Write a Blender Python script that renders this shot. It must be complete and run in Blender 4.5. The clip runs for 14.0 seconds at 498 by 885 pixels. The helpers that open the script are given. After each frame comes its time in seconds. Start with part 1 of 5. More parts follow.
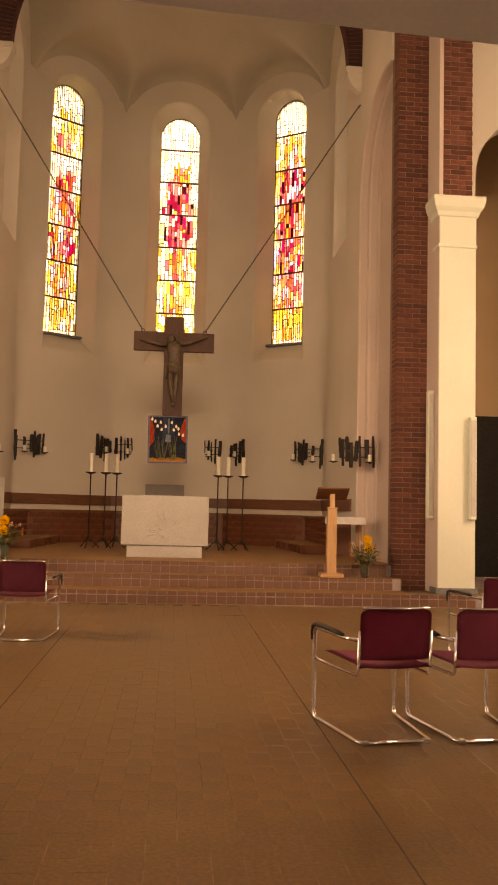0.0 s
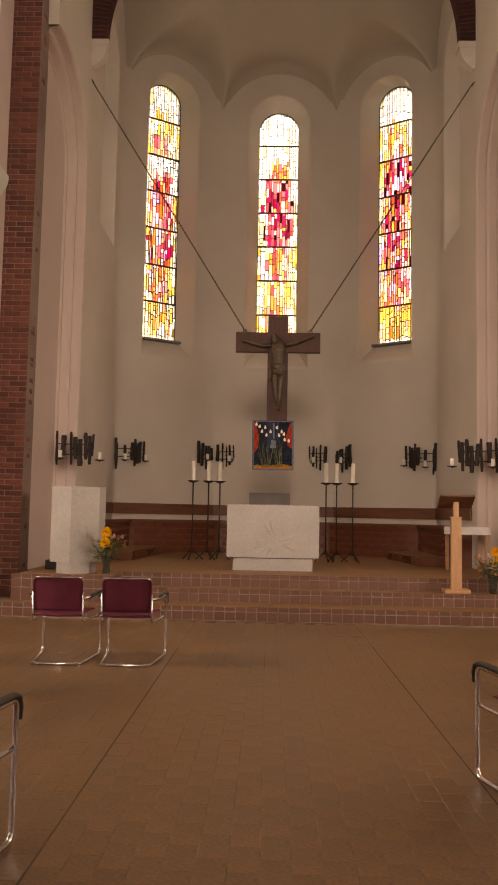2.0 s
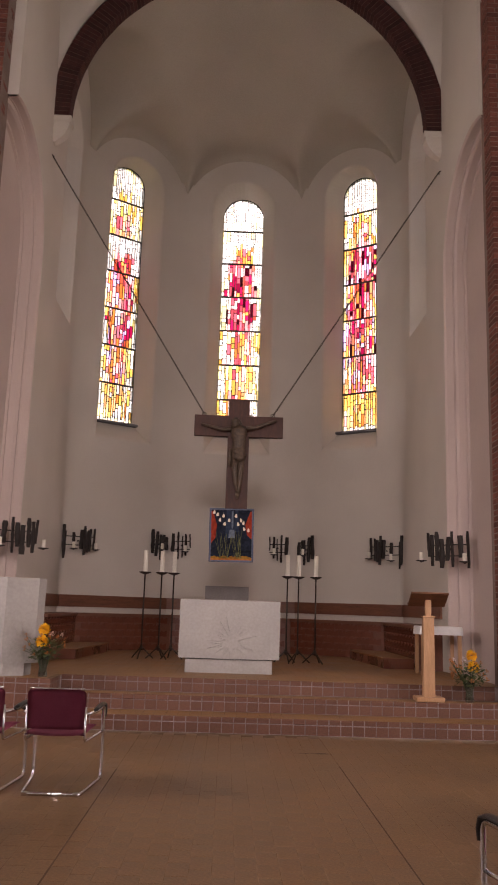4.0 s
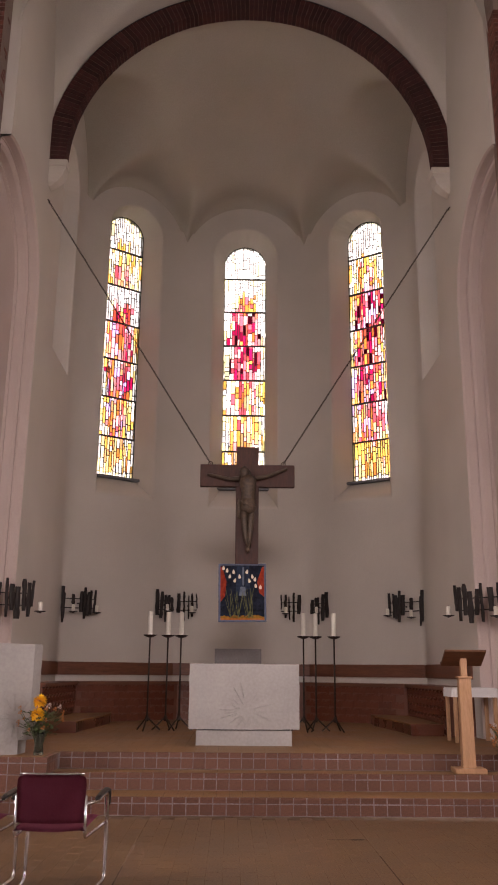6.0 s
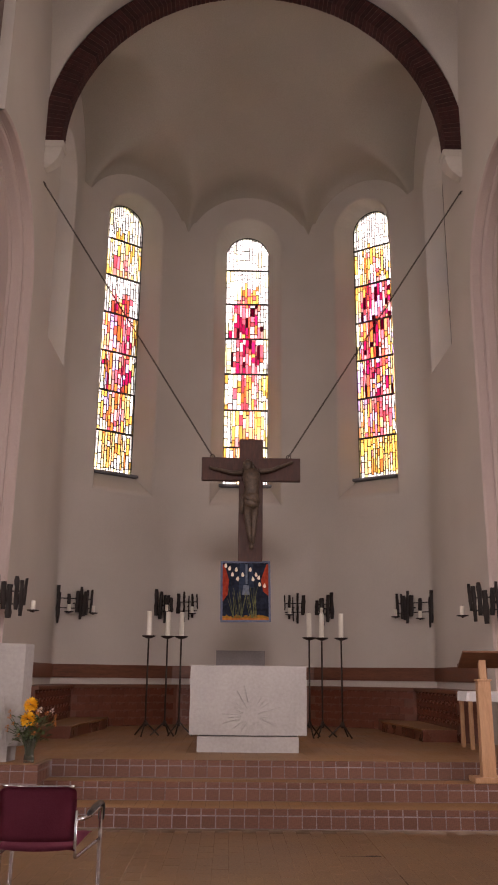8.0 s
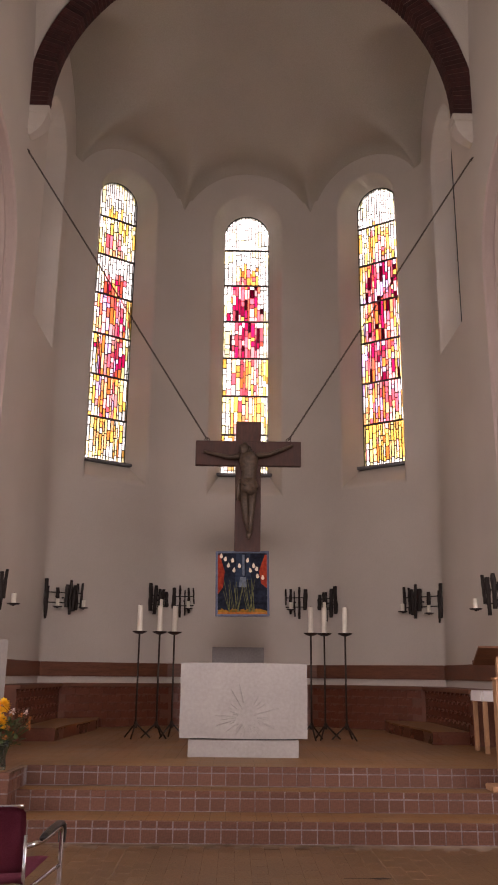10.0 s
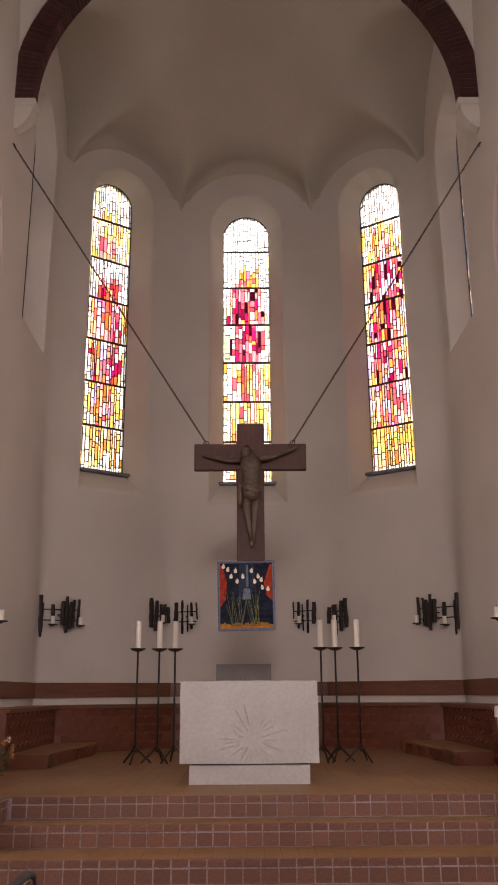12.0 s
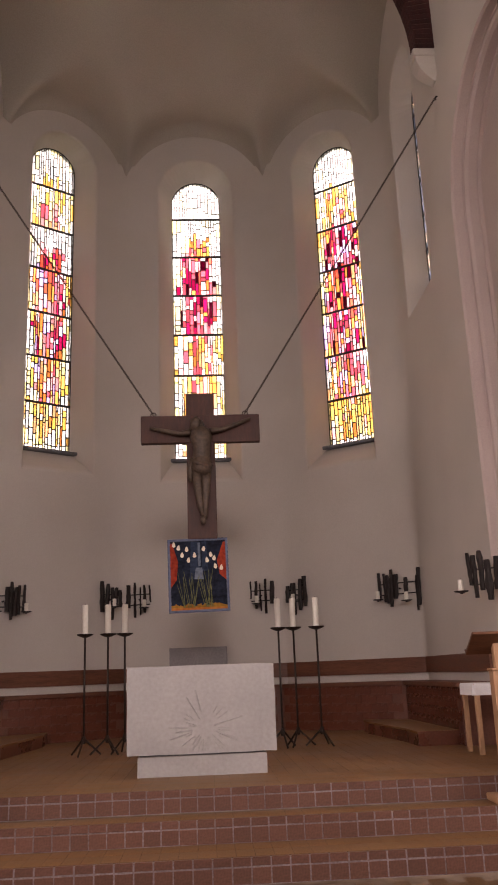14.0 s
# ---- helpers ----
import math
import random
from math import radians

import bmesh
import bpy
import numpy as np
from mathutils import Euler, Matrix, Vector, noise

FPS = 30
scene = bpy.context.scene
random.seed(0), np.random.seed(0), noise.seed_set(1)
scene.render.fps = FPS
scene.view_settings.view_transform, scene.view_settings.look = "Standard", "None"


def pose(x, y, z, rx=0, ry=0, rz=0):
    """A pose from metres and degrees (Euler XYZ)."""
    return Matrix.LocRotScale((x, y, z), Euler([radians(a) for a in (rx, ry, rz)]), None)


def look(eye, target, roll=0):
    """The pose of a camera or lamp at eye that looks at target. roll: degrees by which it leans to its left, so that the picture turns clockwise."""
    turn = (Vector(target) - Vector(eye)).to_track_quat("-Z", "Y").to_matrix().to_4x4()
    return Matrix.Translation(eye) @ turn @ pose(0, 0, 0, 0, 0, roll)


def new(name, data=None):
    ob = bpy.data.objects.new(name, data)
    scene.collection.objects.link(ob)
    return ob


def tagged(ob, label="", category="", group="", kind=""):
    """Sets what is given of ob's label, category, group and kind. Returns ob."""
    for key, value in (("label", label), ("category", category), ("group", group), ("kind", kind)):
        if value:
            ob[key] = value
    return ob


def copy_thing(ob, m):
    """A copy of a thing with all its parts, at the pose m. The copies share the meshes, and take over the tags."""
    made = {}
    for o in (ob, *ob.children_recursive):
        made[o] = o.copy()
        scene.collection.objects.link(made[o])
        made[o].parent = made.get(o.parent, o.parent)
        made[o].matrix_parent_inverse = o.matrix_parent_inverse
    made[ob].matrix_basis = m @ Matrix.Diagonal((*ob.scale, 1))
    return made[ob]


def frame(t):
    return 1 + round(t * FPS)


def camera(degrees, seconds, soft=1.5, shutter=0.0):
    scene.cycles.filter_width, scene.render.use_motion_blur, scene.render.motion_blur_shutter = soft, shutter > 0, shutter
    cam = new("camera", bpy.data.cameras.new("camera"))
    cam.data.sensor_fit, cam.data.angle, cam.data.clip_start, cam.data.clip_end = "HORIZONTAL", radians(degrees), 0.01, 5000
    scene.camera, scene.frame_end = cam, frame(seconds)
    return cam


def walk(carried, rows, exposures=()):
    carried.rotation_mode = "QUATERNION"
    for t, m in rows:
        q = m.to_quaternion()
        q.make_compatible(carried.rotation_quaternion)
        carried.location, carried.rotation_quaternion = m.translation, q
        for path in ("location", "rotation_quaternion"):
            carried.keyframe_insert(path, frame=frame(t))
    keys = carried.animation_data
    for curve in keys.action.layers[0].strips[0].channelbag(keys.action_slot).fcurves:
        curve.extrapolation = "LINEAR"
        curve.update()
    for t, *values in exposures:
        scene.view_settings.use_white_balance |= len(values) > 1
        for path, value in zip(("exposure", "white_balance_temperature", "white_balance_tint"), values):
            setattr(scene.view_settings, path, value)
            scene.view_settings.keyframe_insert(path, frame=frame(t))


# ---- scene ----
cam = camera(33.0, 14.0, soft=1.8, shutter=0.4)
PATH = [
    (0, (0.062, 0.698, 1.315), (0.24, 2.683, 1.475), 1.4),
    (0.5, (0.005, 0.892, 1.315), (0.169, 2.877, 1.498), 2.0),
    (1, (0.042, 1.102, 1.323), (0.099, 3.095, 1.484), 1.6),
    (1.5, (0.017, 1.369, 1.324), (-0.057, 3.362, 1.478), 0.5),
    (2, (-0.116, 1.561, 1.353), (-0.164, 3.553, 1.525), 1.1),
    (2.5, (-0.162, 1.735, 1.353), (-0.209, 3.726, 1.533), 1.1),
    (3, (-0.071, 1.985, 1.384), (-0.113, 3.97, 1.62), 0.8),
    (3.5, (-0.023, 2.197, 1.395), (-0.079, 4.172, 1.704), 0.7),
    (4, (-0.098, 2.405, 1.415), (-0.057, 4.367, 1.801), 1.8),
    (4.2, (-0.111, 2.508, 1.437), (-0.067, 4.47, 1.823), 1.3),
    (6.3, (-0.244, 3.375, 1.416), (-0.208, 5.301, 1.953), 0.5),
    (6.5, (-0.262, 3.457, 1.414), (-0.227, 5.383, 1.952), 0.5),
    (7, (-0.275, 3.563, 1.389), (-0.237, 5.488, 1.929), 0.6),
    (9.5, (-0.21, 4.506, 1.395), (-0.173, 6.435, 1.922), 0.7),
    (10, (-0.148, 4.7, 1.389), (-0.12, 6.628, 1.921), 0.6),
    (10.5, (-0.104, 4.854, 1.405), (-0.121, 6.78, 1.943), -0.4),
    (11, (-0.122, 5.039, 1.398), (-0.127, 6.962, 1.946), -0.5),
    (11.5, (-0.162, 5.241, 1.406), (-0.148, 7.158, 1.975), -0.4),
    (12, (-0.088, 5.409, 1.396), (-0.073, 7.326, 1.966), -0.4),
    (12.5, (0.013, 5.56, 1.421), (0.02, 7.475, 1.998), -0.5),
    (13, (-0.002, 5.713, 1.396), (0.0, 7.632, 1.959), -1.1),
    (13.5, (-0.071, 5.923, 1.401), (0.028, 7.848, 1.932), -2.1),
    (14, (0.035, 6.031, 1.418), (0.145, 7.956, 1.947), -2.2),
]
EXPOSURES = [(0, 3.96, 20500, 33), (1.0, 3.8, 20000, 34), (1.5, 3.78, 16000, 27), (2.0, 3.74, 10200, 27), (2.5, 3.77, 8200, 28), (3.0, 3.75, 7600, 29), (6.5, 3.66, 7200, 29), (14, 3.69, 7300, 31)]
walk(cam, [(t, look(eye, target, roll)) for t, eye, target, roll in PATH], EXPOSURES)

# ---- light ----
world = bpy.data.worlds.new("sky")
scene.world = world
world.use_nodes = True
wn = world.node_tree
sky = wn.nodes.new("ShaderNodeTexSky")
sky.sky_type, sky.sun_disc = "NISHITA", False
sky.sun_elevation, sky.sun_rotation, sky.dust_density = radians(48), radians(8), 4.0
hazy = wn.nodes.new("ShaderNodeHueSaturation")
hazy.inputs["Saturation"].default_value = 0.25
wn.links.new(sky.outputs[0], hazy.inputs["Color"])
wn.links.new(hazy.outputs[0], wn.nodes["Background"].inputs[0])
wn.nodes["Background"].inputs[1].default_value = 0.083

sun = new("sun", bpy.data.lights.new("sun", "SUN"))
sun.data.energy, sun.data.angle, sun.data.color = 0.2, radians(35), (1.0, 0.95, 0.86)
sun.matrix_world = look((2.0, 31, 24), (0, 17, 8))

# added fill lamps in unseen nave openings, placed to brighten the choir walls
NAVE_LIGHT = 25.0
NAVE_FILLS = [(-8.0, -1.5), (-8.0, 8.5), (8.0, -1.5), (8.0, 8.5)]
for wx, wy in NAVE_FILLS:
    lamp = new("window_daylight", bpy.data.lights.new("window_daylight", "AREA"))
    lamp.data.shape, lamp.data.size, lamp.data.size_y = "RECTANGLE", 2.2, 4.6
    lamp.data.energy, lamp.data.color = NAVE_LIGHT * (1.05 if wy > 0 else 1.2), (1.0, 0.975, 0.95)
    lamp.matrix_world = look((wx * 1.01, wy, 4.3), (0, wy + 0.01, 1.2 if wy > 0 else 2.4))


# frontal fill lamp for the apse, added in an unseen west opening
lamp = new("west_fill", bpy.data.lights.new("west_fill", "AREA"))
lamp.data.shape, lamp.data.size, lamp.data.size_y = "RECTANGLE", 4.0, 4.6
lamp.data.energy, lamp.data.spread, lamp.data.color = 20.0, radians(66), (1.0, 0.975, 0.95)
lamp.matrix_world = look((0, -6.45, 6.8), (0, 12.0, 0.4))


# ---- materials ----
def ramp(nt, fac, a, b, lo=0.3, hi=0.7):
    node = nt.nodes.new("ShaderNodeValToRGB")
    node.color_ramp.elements[0].position, node.color_ramp.elements[1].position = lo, hi
    node.color_ramp.elements[0].color, node.color_ramp.elements[1].color = (*a, 1), (*b, 1)
    nt.links.new(fac, node.inputs[0])
    return node.outputs[0]


def noise_tex(nt, scale, detail=4.0, stretch=None):
    tex = nt.nodes.new("ShaderNodeTexNoise")
    tex.inputs["Scale"].default_value, tex.inputs["Detail"].default_value = scale, detail
    co = nt.nodes.new("ShaderNodeTexCoord")
    out = co.outputs["Object"]
    if stretch:
        mp = nt.nodes.new("ShaderNodeMapping")
        mp.inputs["Scale"].default_value = stretch
        nt.links.new(out, mp.inputs[0])
        out = mp.outputs[0]
    nt.links.new(out, tex.inputs["Vector"])
    return tex.outputs["Fac"]


def surface(name, a, b, rough=0.8, metal=0.0, grain=40.0, stain=1.5, bump=0.1, stretch=None, jitter=0.0, spec=0.4, rough_var=0.1):
    """Two scales of variation between the colours a and b, fine relief, and a shift of brightness from piece to piece."""
    m = bpy.data.materials.new(name)
    m.use_nodes = True
    nt = m.node_tree
    p = nt.nodes["Principled BSDF"]
    fine, broad = noise_tex(nt, grain, 5.0, stretch), noise_tex(nt, stain, 4.0, stretch)
    mixed = nt.nodes.new("ShaderNodeMath")
    mixed.operation = "MULTIPLY_ADD"
    nt.links.new(fine, mixed.inputs[0])
    mixed.inputs[1].default_value = 0.5
    half = nt.nodes.new("ShaderNodeMath")
    half.operation = "MULTIPLY"
    half.inputs[1].default_value = 0.5
    nt.links.new(broad, half.inputs[0])
    nt.links.new(half.outputs[0], mixed.inputs[2])
    col = ramp(nt, mixed.outputs[0], a, b, 0.36, 0.64)
    if jitter:
        info = nt.nodes.new("ShaderNodeObjectInfo")
        geo = nt.nodes.new("ShaderNodeNewGeometry")
        add = nt.nodes.new("ShaderNodeMath")
        nt.links.new(info.outputs["Random"], add.inputs[0])
        nt.links.new(geo.outputs["Random Per Island"], add.inputs[1])
        fr = nt.nodes.new("ShaderNodeMath")
        fr.operation = "FRACT"
        nt.links.new(add.outputs[0], fr.inputs[0])
        rng = nt.nodes.new("ShaderNodeMapRange")
        rng.inputs["To Min"].default_value, rng.inputs["To Max"].default_value = 1 - jitter, 1 + jitter
        nt.links.new(fr.outputs[0], rng.inputs[0])
        hs = nt.nodes.new("ShaderNodeHueSaturation")
        nt.links.new(col, hs.inputs["Color"])
        nt.links.new(rng.outputs[0], hs.inputs["Value"])
        col = hs.outputs[0]
    nt.links.new(col, p.inputs["Base Color"])
    rr = nt.nodes.new("ShaderNodeMapRange")
    rr.inputs["To Min"].default_value, rr.inputs["To Max"].default_value = max(0.02, rough - rough_var), min(1, rough + rough_var)
    nt.links.new(broad, rr.inputs[0])
    nt.links.new(rr.outputs[0], p.inputs["Roughness"])
    p.inputs["Metallic"].default_value = metal
    p.inputs["Specular IOR Level"].default_value = spec
    if bump:
        bp = nt.nodes.new("ShaderNodeBump")
        bp.inputs["Strength"].default_value, bp.inputs["Distance"].default_value = bump, 0.02
        nt.links.new(fine, bp.inputs["Height"])
        nt.links.new(bp.outputs[0], p.inputs["Normal"])
    return m


def pane_glass(name, colour):
    """Thin antique glass: mostly clear in its colour, a little milky, glossy on its face."""
    m = bpy.data.materials.new(name)
    m.use_nodes = True
    nt = m.node_tree
    nt.nodes.remove(nt.nodes["Principled BSDF"])
    tint = nt.nodes.new("ShaderNodeHueSaturation")
    tint.inputs["Color"].default_value = (*colour, 1)
    info = nt.nodes.new("ShaderNodeObjectInfo")
    rng = nt.nodes.new("ShaderNodeMapRange")
    rng.inputs["To Min"].default_value, rng.inputs["To Max"].default_value = 0.48, 0.95
    nt.links.new(info.outputs["Random"], rng.inputs[0])
    nt.links.new(rng.outputs[0], tint.inputs["Value"])
    clear, milky = nt.nodes.new("ShaderNodeBsdfTransparent"), nt.nodes.new("ShaderNodeBsdfTranslucent")
    gloss = nt.nodes.new("ShaderNodeBsdfGlossy")
    gloss.inputs["Roughness"].default_value = 0.08
    nt.links.new(tint.outputs[0], clear.inputs[0])
    nt.links.new(tint.outputs[0], milky.inputs[0])
    m1, m2 = nt.nodes.new("ShaderNodeMixShader"), nt.nodes.new("ShaderNodeMixShader")
    m1.inputs[0].default_value = 0.4
    nt.links.new(clear.outputs[0], m1.inputs[1])
    nt.links.new(milky.outputs[0], m1.inputs[2])
    m2.inputs[0].default_value = 0.05
    nt.links.new(m1.outputs[0], m2.inputs[1])
    nt.links.new(gloss.outputs[0], m2.inputs[2])
    nt.links.new(m2.outputs[0], nt.nodes["Material Output"].inputs[0])
    return m


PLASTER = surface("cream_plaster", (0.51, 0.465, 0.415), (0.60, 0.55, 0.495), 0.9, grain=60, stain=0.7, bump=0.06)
# wall plaster made darker: part of the vault's shade is in this colour
VAULT = surface("shaded_vault_plaster", (0.41, 0.375, 0.315), (0.49, 0.45, 0.38), 0.92, grain=45, stain=0.6, bump=0.08)
PINK = surface("pink_plaster", (0.47, 0.38, 0.35), (0.55, 0.45, 0.41), 0.9, grain=60, stain=0.8, bump=0.06)
WHITE = surface("white_paint", (0.51, 0.535, 0.465), (0.59, 0.61, 0.535), 0.75, grain=70, stain=1.2, bump=0.05)
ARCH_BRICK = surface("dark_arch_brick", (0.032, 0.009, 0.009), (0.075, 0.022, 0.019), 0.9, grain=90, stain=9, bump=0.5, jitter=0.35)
BRICK = surface("red_brick", (0.075, 0.022, 0.017), (0.20, 0.066, 0.045), 0.9, grain=90, stain=9, bump=0.5, jitter=0.35)
MORTAR = surface("dark_mortar", (0.09, 0.05, 0.04), (0.17, 0.10, 0.08), 0.95, grain=120, stain=5, bump=0.4)
PIER_MORTAR = surface("pale_pier_mortar", (0.13, 0.085, 0.07), (0.27, 0.20, 0.17), 0.95, grain=120, stain=1.2, bump=0.4)
TREAD_TILE = surface("clay_tread_tile", (0.165, 0.080, 0.029), (0.275, 0.140, 0.055), 0.48, grain=50, stain=1.6, bump=0.1, jitter=0.06, spec=0.4, rough_var=0.15)
TILE = surface("clay_floor_tile", (0.086, 0.045, 0.019), (0.197, 0.107, 0.048), 0.42, grain=50, stain=0.9, bump=0.1, jitter=0.06, spec=0.4, rough_var=0.07)
FRONT_TILE = surface("glazed_front_tile", (0.105, 0.031, 0.018), (0.185, 0.060, 0.034), 0.28, grain=40, stain=2.5, bump=0.08, jitter=0.12)
FRONT_BED = surface("dark_front_joint", (0.10, 0.034, 0.020), (0.175, 0.062, 0.036), 0.5, grain=40, stain=3, bump=0.1)
FLOOR_JOINT = surface("floor_joint", (0.088, 0.049, 0.023), (0.30, 0.22, 0.16), 0.8, grain=6, stain=0.45, bump=0.2)
STEP_TILE = surface("step_tile", (0.112, 0.048, 0.032), (0.192, 0.086, 0.056), 0.5, grain=60, stain=4, bump=0.15, jitter=0.12)
GROUT = surface("pale_grout", (0.15, 0.107, 0.102), (0.31, 0.26, 0.265), 0.9, grain=60, stain=2.2, bump=0.2)
BENCH_WOOD = surface("dark_bench_wood", (0.105, 0.037, 0.020), (0.19, 0.070, 0.037), 0.45, grain=12, stain=2, bump=0.08, stretch=(1, 1, 9))
CROSS_WOOD = surface("dark_cross_wood", (0.036, 0.012, 0.008), (0.07, 0.024, 0.015), 0.6, grain=9, stain=2, bump=0.1, stretch=(4, 4, 1))
STATUE = surface("brown_carving", (0.034, 0.022, 0.015), (0.105, 0.068, 0.045), 0.55, grain=30, stain=8, bump=0.15)
BOARD = surface("brown_board", (0.10, 0.040, 0.021), (0.17, 0.072, 0.038), 0.5, grain=12, stain=3, bump=0.06, stretch=(1, 6, 6))
OAK = surface("pale_oak", (0.37, 0.20, 0.105), (0.50, 0.29, 0.16), 0.45, grain=14, stain=3, bump=0.06, stretch=(8, 8, 1))
STONE = surface("pale_altar_stone", (0.315, 0.298, 0.282), (0.39, 0.368, 0.348), 0.75, grain=28, stain=2.5, bump=0.1)
GREYSTONE = surface("grey_stone", (0.19, 0.175, 0.175), (0.26, 0.24, 0.24), 0.8, grain=40, stain=3, bump=0.15)
SLATE = surface("slate_sill", (0.10, 0.10, 0.11), (0.17, 0.17, 0.18), 0.6, grain=40, stain=4, bump=0.15)
BRONZE = surface("dark_bronze", (0.010, 0.007, 0.006), (0.028, 0.018, 0.015), 0.55, 0.3, grain=50, stain=9, bump=0.4)
IRON = surface("black_iron", (0.03, 0.021, 0.017), (0.065, 0.047, 0.038), 0.5, 0.7, grain=60, stain=9, bump=0.2)
LEAD = surface("lead", (0.02, 0.02, 0.022), (0.05, 0.05, 0.05), 0.6, 0.4, grain=60, stain=9, bump=0.1)
WAX = surface("white_wax", (0.74, 0.70, 0.60), (0.84, 0.80, 0.70), 0.5, grain=30, stain=4, bump=0.03)
CHROME = surface("chrome_tube", (0.60, 0.60, 0.62), (0.72, 0.72, 0.74), 0.12, 1.0, grain=60, stain=6, bump=0.0, rough_var=0.05)
FABRIC = surface("burgundy_fabric", (0.235, 0.047, 0.085), (0.34, 0.085, 0.14), 0.95, grain=220, stain=5, bump=0.35, spec=0.2)
ARM_BLACK = surface("black_leather", (0.012, 0.011, 0.011), (0.03, 0.027, 0.026), 0.45, grain=120, stain=8, bump=0.15)
PAPER = surface("white_paper", (0.72, 0.70, 0.68), (0.84, 0.82, 0.80), 0.8, grain=20, stain=4, bump=0.0)
CLOTH = surface("white_linen", (0.66, 0.65, 0.64), (0.80, 0.79, 0.78), 0.9, grain=160, stain=4, bump=0.15)
# the bluish light on the gallery beam is put into this pale blue
GALLERY = surface("blue_lit_gallery", (0.66, 0.73, 0.90), (0.74, 0.80, 0.95), 0.6, grain=40, stain=2, bump=0.05)
SPEAKER = surface("grey_grille", (0.34, 0.33, 0.30), (0.44, 0.43, 0.39), 0.6, grain=200, stain=5, bump=0.3)
JOINT_DARK = surface("joint_filler", (0.045, 0.026, 0.015), (0.09, 0.052, 0.03), 0.8, grain=40, stain=3, bump=0.1)
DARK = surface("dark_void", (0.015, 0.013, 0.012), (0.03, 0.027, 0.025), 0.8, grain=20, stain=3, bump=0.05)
PEACH = surface("peach_plaster", (0.56, 0.38, 0.24), (0.66, 0.46, 0.30), 0.9, grain=60, stain=0.8, bump=0.05)
LEAF = surface("dull_leaf", (0.03, 0.055, 0.02), (0.08, 0.11, 0.035), 0.6, grain=40, stain=12, bump=0.1)
YELLOW = surface("yellow_petal", (0.85, 0.42, 0.01), (0.95, 0.60, 0.04), 0.7, grain=60, stain=20, bump=0.1)
ORANGE = surface("rust_petal", (0.40, 0.13, 0.03), (0.60, 0.25, 0.08), 0.7, grain=60, stain=20, bump=0.1)
PALEPETAL = surface("pale_petal", (0.65, 0.52, 0.52), (0.80, 0.74, 0.74), 0.7, grain=60, stain=20, bump=0.1)
GROUND = surface("outside_grass", (0.05, 0.08, 0.03), (0.09, 0.12, 0.05), 0.95, grain=3, stain=0.2, bump=0.3)
PAINT = {n: surface("paint_" + n, a, b, 0.85, grain=25, stain=9, bump=0.2, spec=0.12) for n, a, b in (
    ("night", (0.006, 0.007, 0.012), (0.02, 0.026, 0.045)), ("red", (0.20, 0.02, 0.012), (0.40, 0.06, 0.025)),
    ("blue", (0.012, 0.018, 0.034), (0.035, 0.052, 0.09)), ("pale", (0.07, 0.09, 0.12), (0.18, 0.21, 0.26)),
    ("gold", (0.15, 0.07, 0.012), (0.34, 0.17, 0.03)), ("ember", (0.28, 0.08, 0.02), (0.45, 0.17, 0.04)),
    ("green", (0.08, 0.09, 0.035), (0.18, 0.18, 0.07)), ("flame", (0.70, 0.58, 0.42), (0.82, 0.74, 0.60)))}
FRAME_BLUE = surface("blue_grey_frame", (0.05, 0.065, 0.11), (0.09, 0.115, 0.18), 0.5, grain=30, stain=6, bump=0.1)
VASE = bpy.data.materials.new("green_vase_glass")
VASE.use_nodes = True
vp = VASE.node_tree.nodes["Principled BSDF"]
vp.inputs["Base Color"].default_value, vp.inputs["Roughness"].default_value = (0.50, 0.56, 0.48, 1), 0.06
vp.inputs["Transmission Weight"].default_value = 0.95
GLASS = {n: pane_glass("glass_" + n, c) for n, c in dict(
    white=(0.93, 0.94, 0.93), pale=(0.95, 0.90, 0.64), yellow=(0.95, 0.85, 0.52), amber=(0.92, 0.66, 0.28), orange=(0.92, 0.48, 0.22),
    red=(0.85, 0.30, 0.22), pink=(0.92, 0.57, 0.58), rose=(0.83, 0.29, 0.34), magenta=(0.60, 0.08, 0.24), dark=(0.16, 0.015, 0.055),
    mist=(0.46, 0.56, 0.66), lilac=(0.76, 0.64, 0.88), peach=(0.93, 0.64, 0.42), blue=(0.64, 0.75, 0.95)).items()}


# ---- building helpers ----
def mesh_object(name, bm, material, smooth=False):
    me = bpy.data.meshes.new(name)
    bm.normal_update()
    bm.to_mesh(me)
    bm.free()
    me.materials.append(material)
    if smooth:
        for f in me.polygons:
            f.use_smooth = True
    return new(name, me)


def part(name, bm, material, parent, label="", smooth=False):
    ob = mesh_object(name, bm, material, smooth)
    ob.parent = parent
    return tagged(ob, label)


def thing(name, m, label, category, group=""):
    ob = new(name)
    ob.empty_display_size = 0.1
    ob.matrix_world = m
    return tagged(ob, label, category, group)


def structure(name, bm, material, label="", smooth=False):
    return tagged(mesh_object(name, bm, material, smooth), label, kind="structure")


def box(bm, x0, x1, y0, y1, z0, z1, bevel=0.0, m=None):
    """A box, its edges bevelled, added to bm."""
    made = bmesh.ops.create_cube(bm, size=1.0)["verts"]
    for v in made:
        v.co = Vector((x0 + (v.co.x + 0.5) * (x1 - x0), y0 + (v.co.y + 0.5) * (y1 - y0), z0 + (v.co.z + 0.5) * (z1 - z0)))
        if m:
            v.co = m @ v.co
    if bevel:
        edges = list({e for v in made for e in v.link_edges})
        bmesh.ops.bevel(bm, geom=edges, offset=bevel, segments=1, profile=0.5, affect="EDGES")
    return bm


def boxed(*a, **k):
    return box(bmesh.new(), *a, **k)


